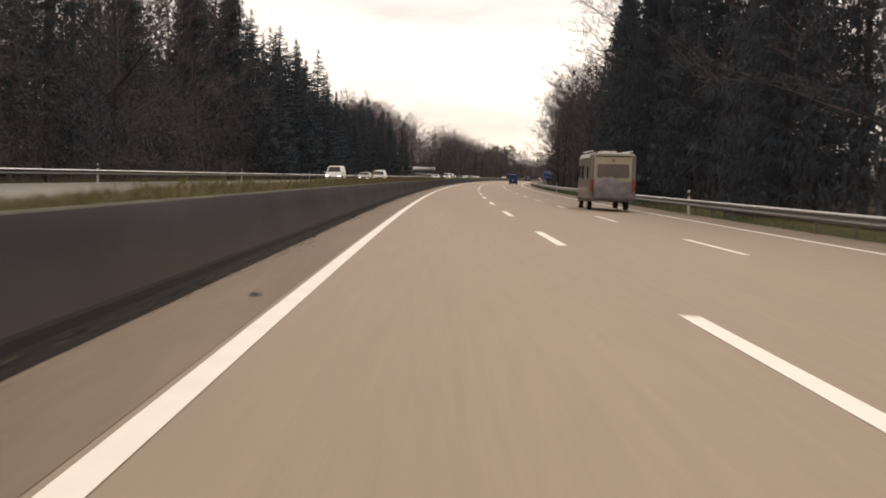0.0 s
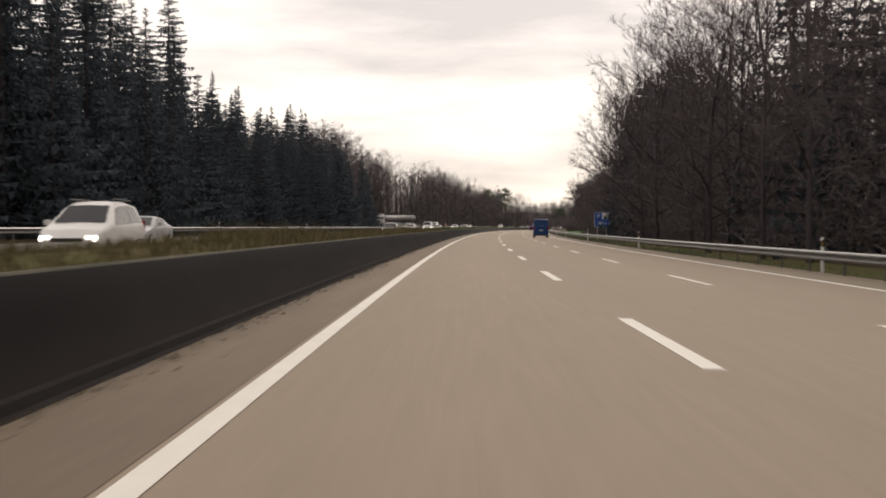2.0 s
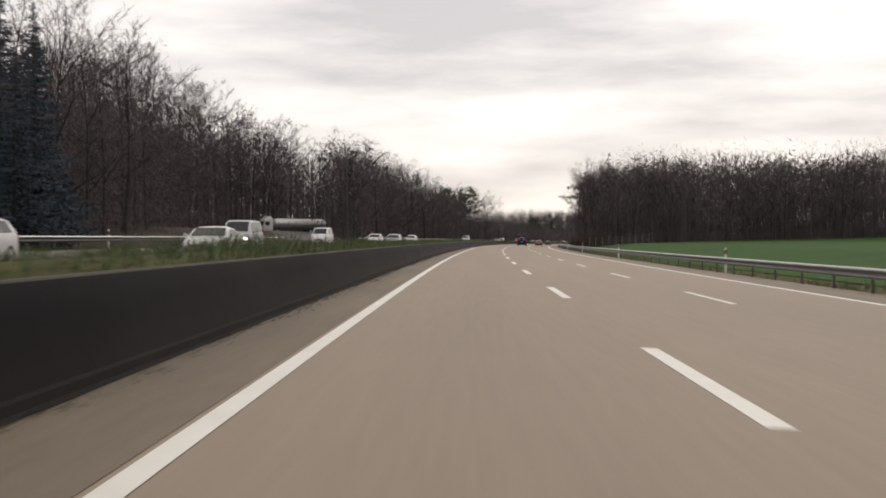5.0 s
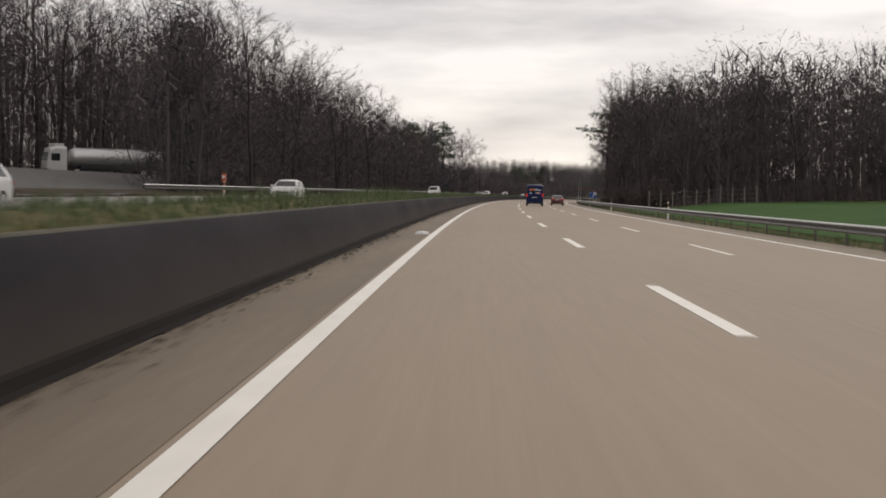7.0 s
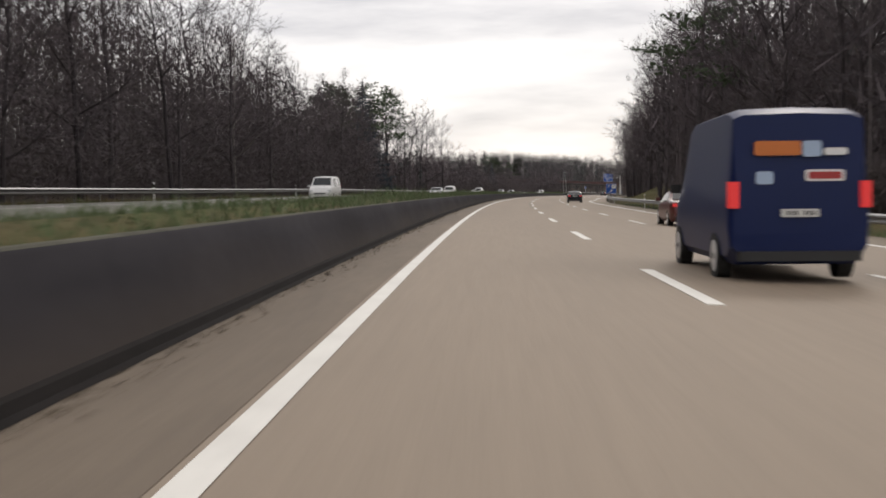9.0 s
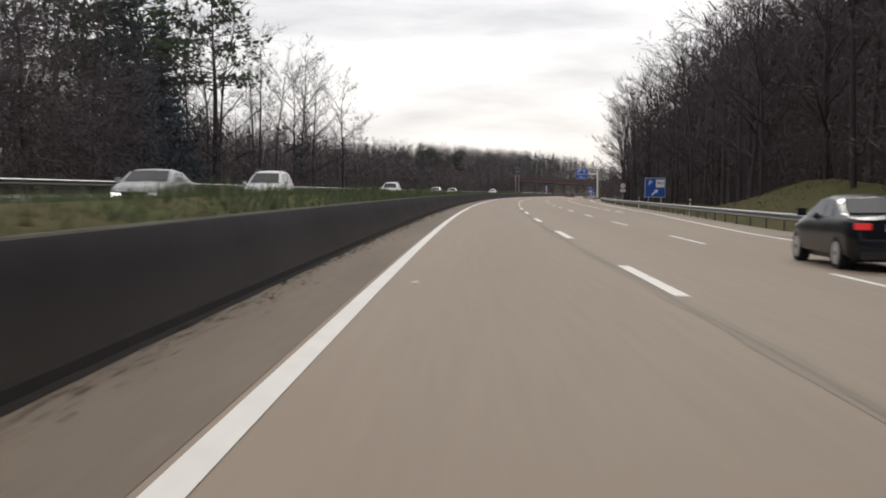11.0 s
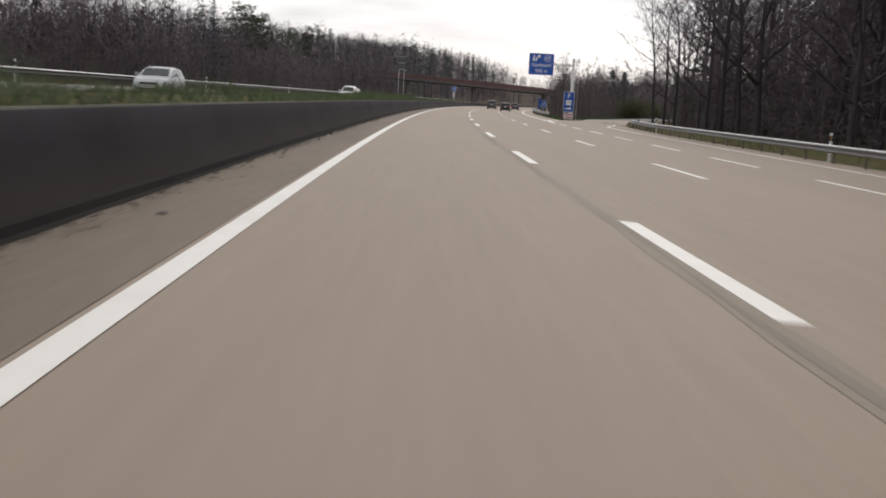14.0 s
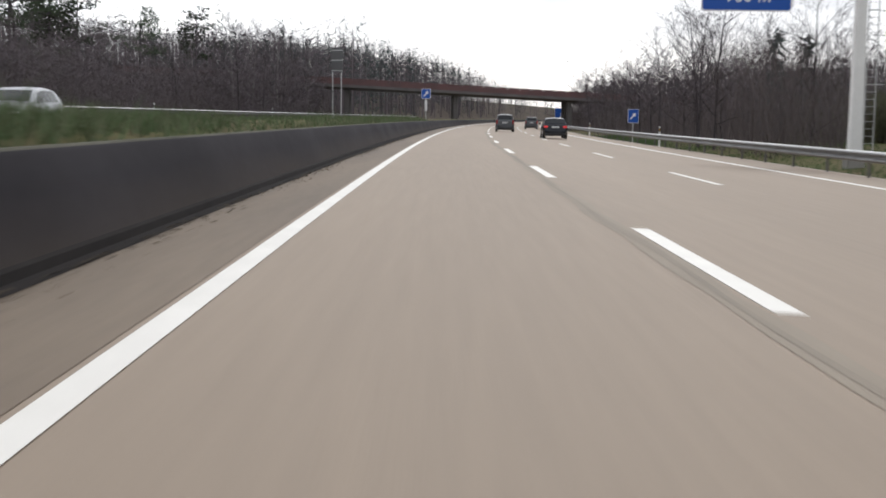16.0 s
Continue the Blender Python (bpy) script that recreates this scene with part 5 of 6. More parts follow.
brushwood("brushwood", 1150, 1215, -60, -25, 4500, 2.0, 5.0, "bare brushwood before the bridge")
SPRING = island_mix("budding_shoots", [(0.095, 0.096, 0.062), (0.085, 0.080, 0.062), (0.118, 0.122, 0.066), (0.075, 0.080, 0.052)])
brushwood("budding_bushes", 1070, 1090, 27, [(1070, 31), (1090, 38)], 2000, 2.0, 4.2, "budding green bushes beside the parking ramp", SPRING)
brushwood("budding_bushes", 1168, 1182, 55, 92, 1600, 3.0, 6.0, "yellow-green budding bushes behind the parking area", SPRING)
brushwood("brushwood", 985, 1016, 27, [(985, 32), (1016, 40)], 2200, 2.0, 6.5, "bare brushwood under the trees at the ramp")
deep_woods("deep_woods", 220, block(985, 1030, [(985, 26), (1012, 33), (1030, 46)], 75), 15, 21, 0.1, "bare forest beside the parking ramp", 130)

def dome_bush(s, a, width, height, n, material, label):
    """A rounded bush: shoots that fan out from its foot to a dome, with side twigs."""
    base = np.array(on_road(s, a, ground_h(s, a) - 0.05))
    u, v = nrng.uniform(0, 6.283, n), np.sqrt(nrng.uniform(0, 1, n))
    tip = np.stack([np.cos(u) * v * width, np.sin(u) * v * width, height * np.sqrt(np.clip(1.02 - v ** 2, 0, 1)) * nrng.uniform(0.85, 1.05, n)], -1)
    foot = tip * np.array([0.35, 0.35, 0.0])
    w = nrng.normal(size=(n, 3)) * 0.012
    out = []
    for k in range(5):
        f = nrng.uniform(0.3, 0.95, (n, 1))
        m = foot + (tip - foot) * f
        out.append(np.stack([m - w, m + w, m + nrng.normal(size=(n, 3)) * 0.35 + np.array([0, 0, 0.25])], 1))
    root = new("bush")
    root.location = base
    tagged(root, label, "bush", "rounded bushes by the motorway")
    for nm, pts in (("stem", np.stack([foot - w, foot + w, tip], 1)), ("crown", np.concatenate(out))):
        me = bpy.data.meshes.new(nm)
        me.from_pydata(pts.reshape(-1, 3).tolist(), [], np.arange(3 * len(pts)).reshape(-1, 3).tolist())
        me.materials.append(material)
        part(nm, me, material, root)
    return root


for s, a, w, h in ((603, 22.5, 4.0, 4.6), (612, 19.5, 3.0, 3.2), (622, 18.5, 2.4, 2.4)):
    dome_bush(s, a, w, h, 1500, SHOOTS, "rounded leafless bush of fine brown shoots")
for s, a, w, h in ((1072, 30, 3.0, 3.6), (1079, 33, 3.0, 3.2), (1086, 36, 2.6, 2.8), (1110, 75, 4.0, 5.5), (1128, 80, 4.2, 6.0)):
    dome_bush(s, a, w, h, 1300, SPRING, "rounded bush with fresh green spring buds")
grass("weed_clumps", 705, 780, -4.8, -2.0, 6500, 0.14, 0.36, GRASS, "tall bushy weeds on the median strip")
grass("weed_clumps", 945, 1012, -5.2, -2.2, 6500, 0.25, 0.55, GRASS, "tall bushy weeds on the median strip")


# leaf litter and grit blown against the wall's foot
GRIT = island_mix("leaf_litter_and_grit", [(0.045, 0.036, 0.028), (0.09, 0.07, 0.05), (0.03, 0.026, 0.022), (0.12, 0.095, 0.065)])


def grit(s0, s1, a0, reach, n, side, label):
    s = nrng.uniform(s0, s1, n)
    drift = 0.5 + 0.5 * np.sin(s * 0.9 + 3 * np.sin(s * 0.17)) * np.sin(s * 0.23)
    a = a0 + side * np.abs(nrng.normal(0, 1, n)) * reach * (0.35 + drift)
    base = on_road_many(s, a, np.full(n, 0.012))
    size = nrng.uniform(0.012, 0.045, (n, 1))
    u = nrng.uniform(0, 6.283, n)
    d1 = np.stack([np.cos(u), np.sin(u), nrng.normal(0, 0.12, n)], -1) * size
    d2 = np.stack([-np.sin(u), np.cos(u), np.abs(nrng.normal(0, 0.25, n))], -1) * size * 0.8
    return triangles("leaf_litter", np.stack([base - d1, base + d1, base + d2], 1), GRIT, label, "litter")


grit(-5, 1080, -1.05, 0.13, 34000, 1, "brown leaf litter and grit along the foot of the wall")
grit(-5, 720, 13.9, 0.25, 9000, -1, "brown grit along the edge of the hard shoulder")


# ---- vehicles ----
def paint(name, colour, rough=0.3, metal=0.0, coat=0.12, spec=0.5):
    m = surface(name, colour, rough, 0.04, 1.2, 14.0, 0.0, metal=metal, second=tuple(v * 0.9 for v in colour))
    m.node_tree.nodes["Principled BSDF"].inputs["Coat Weight"].default_value = coat
    m.node_tree.nodes["Principled BSDF"].inputs["Specular IOR Level"].default_value = spec
    return m


GLASS = surface("dark_car_glass", (0.02, 0.022, 0.024), 0.08, 0.1, 1.0, 5.0, 0.0, spec=0.3)
TYRE = surface("tyre_rubber", (0.016, 0.016, 0.016), 0.9, 0.2, 4.0, 30.0, 0.2)
RIM = surface("alloy_rim", (0.55, 0.55, 0.56), 0.35, 0.1, 4.0, 20.0, 0.0, metal=0.3)
TRIM = surface("black_plastic_trim", (0.018, 0.018, 0.019), 0.6, 0.15, 2.0, 20.0, 0.05)
PLATE = surface("pale_number_plate", (0.62, 0.62, 0.60), 0.5, 0.05, 3.0, 20.0, 0.0)
PLATE_BAR = surface("plate_bars", (0.05, 0.05, 0.05), 0.6, 0.05, 3.0, 20.0, 0.0)
TAIL = surface("red_tail_lamp", (0.26, 0.01, 0.012), 0.25, 0.1, 5.0, 30.0, 0.0)
TAIL_LIT = glowing("lit_red_tail_lamp", (0.6, 0.03, 0.03), 0.45)
LAMP_LIT = glowing("lit_headlamp", (1.0, 0.97, 0.9), 5.0)
LAMP = surface("clear_headlamp", (0.6, 0.62, 0.64), 0.1, 0.1, 5.0, 30.0, 0.0)
CHROME = surface("chrome_trim", (0.65, 0.65, 0.66), 0.2, 0.05, 4.0, 20.0, 0.0, metal=1.0)

# side lines of each body: (distance from the tail, height); waist line, roof line, half width
BODIES = {
    "hatchback": dict(L=4.25, waist=[(0, 0.62), (0.08, 0.92), (0.4, 0.98), (3.0, 0.92), (3.9, 0.78), (4.25, 0.55)],
                      roof=[(0, 0.63), (0.08, 0.95), (0.22, 1.06), (0.62, 1.42), (1.3, 1.48), (2.0, 1.46), (2.35, 1.38), (3.05, 0.99), (3.9, 0.82), (4.25, 0.56)],
                      width=[(0, 0.76), (0.25, 0.87), (3.4, 0.88), (4.0, 0.82), (4.25, 0.62)], glass=(0.62, 2.35), rear=(0.24, 0.60), front=(2.40, 3.02), low=0.2),
    "saloon": dict(L=4.6, waist=[(0, 0.6), (0.05, 0.92), (0.7, 0.98), (3.2, 0.92), (4.2, 0.76), (4.6, 0.5)],
                   roof=[(0, 0.62), (0.05, 0.96), (0.75, 1.03), (1.45, 1.34), (2.1, 1.40), (2.55, 1.36), (3.3, 0.98), (4.2, 0.80), (4.6, 0.52)],
                   width=[(0, 0.74), (0.3, 0.88), (3.6, 0.88), (4.3, 0.80), (4.6, 0.6)], glass=(1.3, 2.6), rear=(0.80, 1.42), front=(2.62, 3.26), low=0.18),
    "estate": dict(L=4.65, waist=[(0, 0.6), (0.06, 0.92), (0.5, 0.98), (3.3, 0.93), (4.25, 0.78), (4.65, 0.52)],
                   roof=[(0, 0.62), (0.06, 0.98), (0.25, 1.10), (0.62, 1.42), (1.3, 1.47), (2.3, 1.46), (2.65, 1.38), (3.35, 0.99), (4.25, 0.82), (4.65, 0.54)],
                   width=[(0, 0.75), (0.25, 0.87), (3.6, 0.88), (4.35, 0.81), (4.65, 0.62)], glass=(0.55, 2.65), rear=(0.28, 0.60), front=(2.70, 3.32), low=0.2),
    "mpv": dict(L=4.6, waist=[(0, 0.65), (0.06, 0.98), (0.4, 1.05), (3.3, 0.98), (4.2, 0.86), (4.6, 0.58)],
                roof=[(0, 0.66), (0.06, 1.04), (0.2, 1.15), (0.48, 1.62), (1.2, 1.70), (2.2, 1.68), (2.6, 1.58), (3.5, 1.06), (4.2, 0.90), (4.6, 0.60)],
                width=[(0, 0.80), (0.25, 0.90), (3.7, 0.90), (4.3, 0.84), (4.6, 0.66)], glass=(0.5, 2.6), rear=(0.22, 0.47), front=(2.65, 3.46), low=0.2),
    "minibus": dict(L=4.9, waist=[(0, 0.7), (0.05, 1.12), (0.4, 1.18), (3.6, 1.14), (4.5, 1.02), (4.9, 0.7)],
                    roof=[(0, 0.72), (0.05, 1.2), (0.12, 1.35), (0.26, 1.88), (0.7, 1.96), (2.8, 1.94), (3.2, 1.86), (4.1, 1.22), (4.6, 1.06), (4.9, 0.72)],
                    width=[(0, 0.88), (0.2, 0.95), (4.1, 0.95), (4.6, 0.90), (4.9, 0.74)], glass=(0.35, 3.2), rear=(0.13, 0.25), front=(3.25, 4.06), low=0.22),
    "van": dict(L=5.5, waist=[(0, 0.7), (0.03, 1.2), (0.3, 1.3), (4.2, 1.25), (5.0, 1.1), (5.5, 0.7)],
                roof=[(0, 0.72), (0.03, 1.4), (0.06, 1.6), (0.14, 2.36), (0.5, 2.46), (3.2, 2.44), (3.7, 2.3), (4.6, 1.34), (5.1, 1.14), (5.5, 0.72)],
                width=[(0, 0.93), (0.1, 0.98), (4.6, 0.98), (5.1, 0.93), (5.5, 0.76)], glass=(3.55, 4.3), rear=None, front=(3.8, 4.5), low=0.25),
}
WHEEL_R = {"van": 0.34, "minibus": 0.33}


def wheel(root, x, y, r, side):
    hub = part("wheel", Geo().tube((x - side * 0.21, y, r), (x, y, r), r, n=20), TYRE, root)
    part("rim", Geo().tube((x - side * 0.02, y, r), (x + side * 0.008, y, r), r * 0.72, r * 0.68, n=18), RIM, hub)
    part("hub_cap", Geo().tube((x, y, r), (x + side * 0.02, y, r), r * 0.16, r * 0.13, n=10), TRIM, hub)


def number_plate(root, y, z, facing):
    p = part("number_plate", Geo().box(-0.26, 0.26, min(y, y + facing * 0.015), max(y, y + facing * 0.015), z - 0.055, z + 0.055), PLATE, root)
    g = Geo()
    for k in range(7):
        x = -0.19 + 0.06 * k
        if k != 3:
            g.box(x, x + 0.035, min(y, y + facing * 0.02), max(y, y + facing * 0.02), z - 0.03, z + 0.03)
    part("bars", g, PLATE_BAR, p)


def vehicle(kind, colour, label, s, a, heading=0.0, lit=False, tail_lit=False, name="car", rails=False, windows=True, group="", roof_glass=None):
    """A road vehicle whose tail stands at station s; y ahead."""
    b = BODIES[kind]
    slope = {"van": 0.05, "minibus": 0.15}.get(kind, 0.24)
    at = lambda key, y: lerp(y, b[key])
    root = new(name)
    tagged(root, label, {"van": "van", "minibus": "van"}.get(kind, "car"), group)
    root.matrix_basis = stand(s, a, 0.01, heading)
    ys = sorted({*[p[0] for p in b["waist"]], *[p[0] for p in b["roof"]], *[p[0] for p in b["width"]], *np.linspace(0, b["L"], 12)})
    rings, tops = [], {}
    for y in ys:
        wz, rz, w = at("waist", y), max(at("roof", y), at("waist", y) + 0.01), at("width", y)
        inset = min(slope, 0.30 * (rz - wz) + 0.02)
        lo = b["low"] + (0.12 if y < 0.15 or y > b["L"] - 0.2 else 0.0)
        half = [(0, lo), (w * 0.86, lo), (w * 0.97, lo + 0.12), (w, (lo + wz) / 2), (w * 0.985, wz - 0.06), (w * 0.965, wz), (w * 0.965 - inset, rz - 0.07 * min(1, (rz - wz) * 2)), (w * 0.94 - inset - 0.12, rz - 0.012), (0, rz + 0.012)]
        ring = [(x, y, z) for x, z in half] + [(-x, y, z) for x, z in half[-2:0:-1]]
        rings.append(ring)
    body = part("body", Geo().loft(rings), colour, root, smooth=True)
    body.data.set_sharp_from_angle(angle=radians(32))

    def side_point(y, f, side, out=0.012):
        wz, rz, w = at("waist", y), at("roof", y), at("width", y)
        inset = min(slope, 0.30 * (rz - wz) + 0.02)
        x0, z0, x1, z1 = w * 0.965, wz, w * 0.965 - inset, rz - 0.07
        return (side * (x0 + (x1 - x0) * f + out), y, z0 + (z1 - z0) * f)

    if windows:
        y0, y1 = b["glass"]
        cuts = [y0, y0 + (y1 - y0) * 0.48, y0 + (y1 - y0) * 0.52, y1] if y1 - y0 > 1.2 else [y0, y1]
        for side in (-1, 1):
            for k in range(0, len(cuts), 2):
                pts = list(np.linspace(cuts[k], cuts[k + 1], 4))
                fwd = 0.45 if k + 2 >= len(cuts) else 0.0
                back = 0.2 if k == 0 else 0.0
                low = [side_point(y + (fwd * (i / 3) if fwd else 0), 0.08, side) for i, y in enumerate(pts)]
                top = [side_point(y + (back if i == 0 else 0), 0.9, side) for i, y in enumerate(pts)]
                part("side_window", Geo().loft([low, top], close=False), GLASS, root)
    for key, nm in (("rear", "rear_window"), ("front", "windscreen")):
        if not b[key]:
            continue
        y0, y1 = b[key]
        rows = []
        for y in np.linspace(y0, y1, 4):
            wz, rz, w = at("waist", y), at("roof", y), at("width", y)
            inset = min(slope, 0.30 * (rz - wz) + 0.02)
            hw = max(0.3, w * 0.93 - inset - 0.08)
            rows.append([(x * hw, y + (-0.012 if key == "rear" else 0.012), rz + 0.02 - 0.012 * abs(x)) for x in (-1, -0.5, 0, 0.5, 1)])
        part(nm, Geo().loft(rows, close=False), GLASS, root)
    r = WHEEL_R.get(kind, 0.315)
    for x in (-1, 1):
        for y in (b["L"] * 0.2, b["L"] * 0.82):
            wheel(root, x * (at("width", y) + 0.005), y, r, x)
    wt, zt = at("width", 0.04), at("waist", 0.3)
    lamp_lo, lamp_hi = (zt - 0.17, zt - 0.05) if kind not in ("van", "minibus", "mpv") else (zt - 0.25, zt + 0.12)
    for x in (-1, 1):
        x0, x1 = sorted((x * (wt + 0.035), x * (wt - (0.12 if kind in ("van", "minibus", "mpv") else 0.24))))
        part("tail_lamp", Geo().box(x0, x1, -0.02, 0.14, lamp_lo, lamp_hi, chamfer=0.02), TAIL_LIT if tail_lit else TAIL, root)
        zf, wf = at("waist", b["L"] - 0.3) - 0.12, at("width", b["L"] - 0.15)
        x0, x1 = sorted((x * (wf + 0.01), x * (wf - 0.28)))
        part("headlamp", Geo().box(x0, x1, b["L"] - 0.24, b["L"] - 0.06, zf - 0.09, zf + 0.05, chamfer=0.03), LAMP_LIT if lit else LAMP, root)
        ym, zm = b["front"][1] - 0.35, at("waist", b["front"][1]) + 0.08
        xm = at("width", ym)
        x0, x1 = sorted((x * (xm + 0.02), x * (xm + 0.2)))
        part("wing_mirror", Geo().box(x0, x1, ym - 0.06, ym + 0.07, zm - 0.02, zm + 0.13, chamfer=0.03), colour if kind != "van" else TRIM, root)
    number_plate(root, -0.015, zt - 0.14 if kind != "van" else 0.98, -1)
    number_plate(root, b["L"], 0.46, 1)
    part("rear_bumper", Geo().box(-wt * 0.9, wt * 0.9, -0.05, 0.12, b["low"] + 0.06, b["low"] + 0.2, chamfer=0.04), TRIM, root)
    part("grille", Geo().box(-0.42, 0.42, b["L"] - 0.12, b["L"] + 0.012, 0.56, 0.66), TRIM, root)
    part("air_intake", Geo().box(-0.5, 0.5, b["L"] - 0.12, b["L"] + 0.015, 0.28, 0.38), TRIM, root)
    if rails:
        for x in (-1, 1):
            xx = x * (at("width", 1.5) * 0.94 - 0.26)
            part("roof_rail", Geo().tube((xx, b["glass"][0] + 0.1, at("roof", 1.0) + 0.05), (xx, b["glass"][1] - 0.1, at("roof", 1.8) + 0.05), 0.022, n=6), TRIM, root)
    return root


WHITE = paint("white_car_paint", (0.66, 0.66, 0.65))
SILVER = paint("silver_car_paint", (0.42, 0.43, 0.44), 0.35, 0.5)
DARK = paint("black_blue_car_paint", (0.007, 0.009, 0.014), 0.22, spec=0.3)
GREY = paint("dark_grey_car_paint", (0.05, 0.052, 0.056), 0.3, 0.3)
WINE = paint("dark_red_car_paint", (0.09, 0.018, 0.016), 0.3)
VAN_BLUE = paint("royal_blue_van_paint", (0.004, 0.035, 0.125), 0.45, coat=0.0, spec=0.22)
VAN_NAVY = paint("navy_van_paint", (0.004, 0.012, 0.065), 0.4, coat=0.0, spec=0.22)

# same direction
van = vehicle("van", VAN_BLUE, "royal blue high-roof panel van without rear windows", 283, 9.25, name="panel_van", windows=False)
part("ladder_rack", Geo().tube((-0.78, 0.3, 2.5), (-0.78, 1.2, 2.5), 0.03, n=6), CHROME, van)
part("door_seam", Geo().box(-0.008, 0.008, -0.005, 0.14, 0.55, 2.3), TRIM, van)
for x in (-0.25, 0.22):
    part("door_handle", Geo().box(x - 0.08, x + 0.08, -0.0, 0.06, 1.5, 1.54), CHROME, van)
advert = vehicle("van", VAN_NAVY, "navy delivery van with coloured advertising on its rear doors", 568, 5.55, name="delivery_van", windows=False, tail_lit=True)
ORANGE = surface("orange_film", (0.55, 0.16, 0.03), 0.4, 0.05, 2.0, 10.0, 0.0)
PALE_BLUE = surface("pale_blue_film", (0.35, 0.45, 0.6), 0.4, 0.05, 2.0, 10.0, 0.0)
for x0, x1, z0, z1, m in ((-0.62, 0.02, 1.78, 1.98, ORANGE), (0.04, 0.30, 1.76, 1.98, PALE_BLUE), (0.33, 0.66, 1.78, 1.88, SIGN_WHITE), (0.08, 0.62, 1.42, 1.58, SIGN_WHITE), (-0.6, -0.36, 1.38, 1.56, PALE_BLUE)):
    part("advert_patch", plate(Geo(), x0, x1, z0, z1, 0.015, 0.05, 0.04), m, advert)
part("red_patch", plate(Geo(), 0.12, 0.58, 1.45, 1.55, 0.01, 0.03, 0.03), SIGN_RED, advert)
vehicle("saloon", WINE, "dark red saloon car with shiny paint", 598, 8.9, name="saloon_car", tail_lit=True)
vehicle("saloon", DARK, "black coupe with pale alloy wheels and lit tail lamps", 697.5, 8.8, name="coupe", tail_lit=True)
vehicle("mpv", GREY, "dark grey people carrier seen from behind", 1106, 5.3, name="people_carrier")
vehicle("hatchback", DARK, "black hatchback with pale roof reflections", 1075, 8.3, name="hatchback", tail_lit=True)
vehicle("mpv", GREY, "dark grey people carrier in the slow lane", 1158, 9.2, name="people_carrier")

# oncoming, tail away from the viewer
ONCOMING = [
    ("minibus", WHITE, "white minibus with lit headlamps", 142, -12.6, True), ("mpv", WHITE, "white people carrier with roof rails", 158, -9.0, True),
    ("saloon", SILVER, "silver saloon with lit headlamps", 176, -12.6, True), ("hatchback", GREY, "dark grey hatchback with lit headlamps", 266, -9.0, True),
    ("hatchback", WHITE, "white hatchback in the oncoming lanes", 340, -12.6, False), ("saloon", WHITE, "white saloon in the oncoming lanes", 356, -9.0, False),
    ("minibus", SILVER, "silver minibus with lit headlamps", 380, -12.6, True), ("minibus", WHITE, "white van leaving towards the parking area", 440, -16.2, False),
    ("estate", SILVER, "silver estate car in the oncoming lanes", 448, -9.0, True), ("estate", WHITE, "white estate car in the oncoming lanes", 461, -12.6, False),
    ("hatchback", WHITE, "white hatchback half hidden by the median grass", 512, -12.4, False), ("minibus", WHITE, "white van in the oncoming lanes", 648, -12.6, False),
    ("saloon", SILVER, "silver saloon with lit headlamps behind the median grass", 717, -9.3, True), ("mpv", WHITE, "white people carrier half hidden by the median grass", 737, -9.2, False),
    ("saloon", WHITE, "white saloon behind the median grass", 829, -12.6, False), ("mpv", WHITE, "white people carrier behind the median grass", 810, -10.2, True),
    ("hatchback", SILVER, "silver hatchback in the oncoming lanes", 896, -12.6, False), ("estate", SILVER, "silver estate car in the oncoming lanes", 928, -12.6, False),
    ("mpv", WHITE, "white people carrier with black roof rails", 1009, -10.6, False), ("hatchback", SILVER, "silver hatchback with lit headlamp", 1030, -12.4, True),
]
for kind, colour, label, s, a, lit in ONCOMING:
    vehicle(kind, colour, label, s, a, 180, lit, name={"minibus": "minibus", "mpv": "people_carrier", "saloon": "saloon_car", "estate": "estate_car", "hatchback": "hatchback"}[kind],
            rails=kind in ("mpv", "estate"), group="oncoming cars")


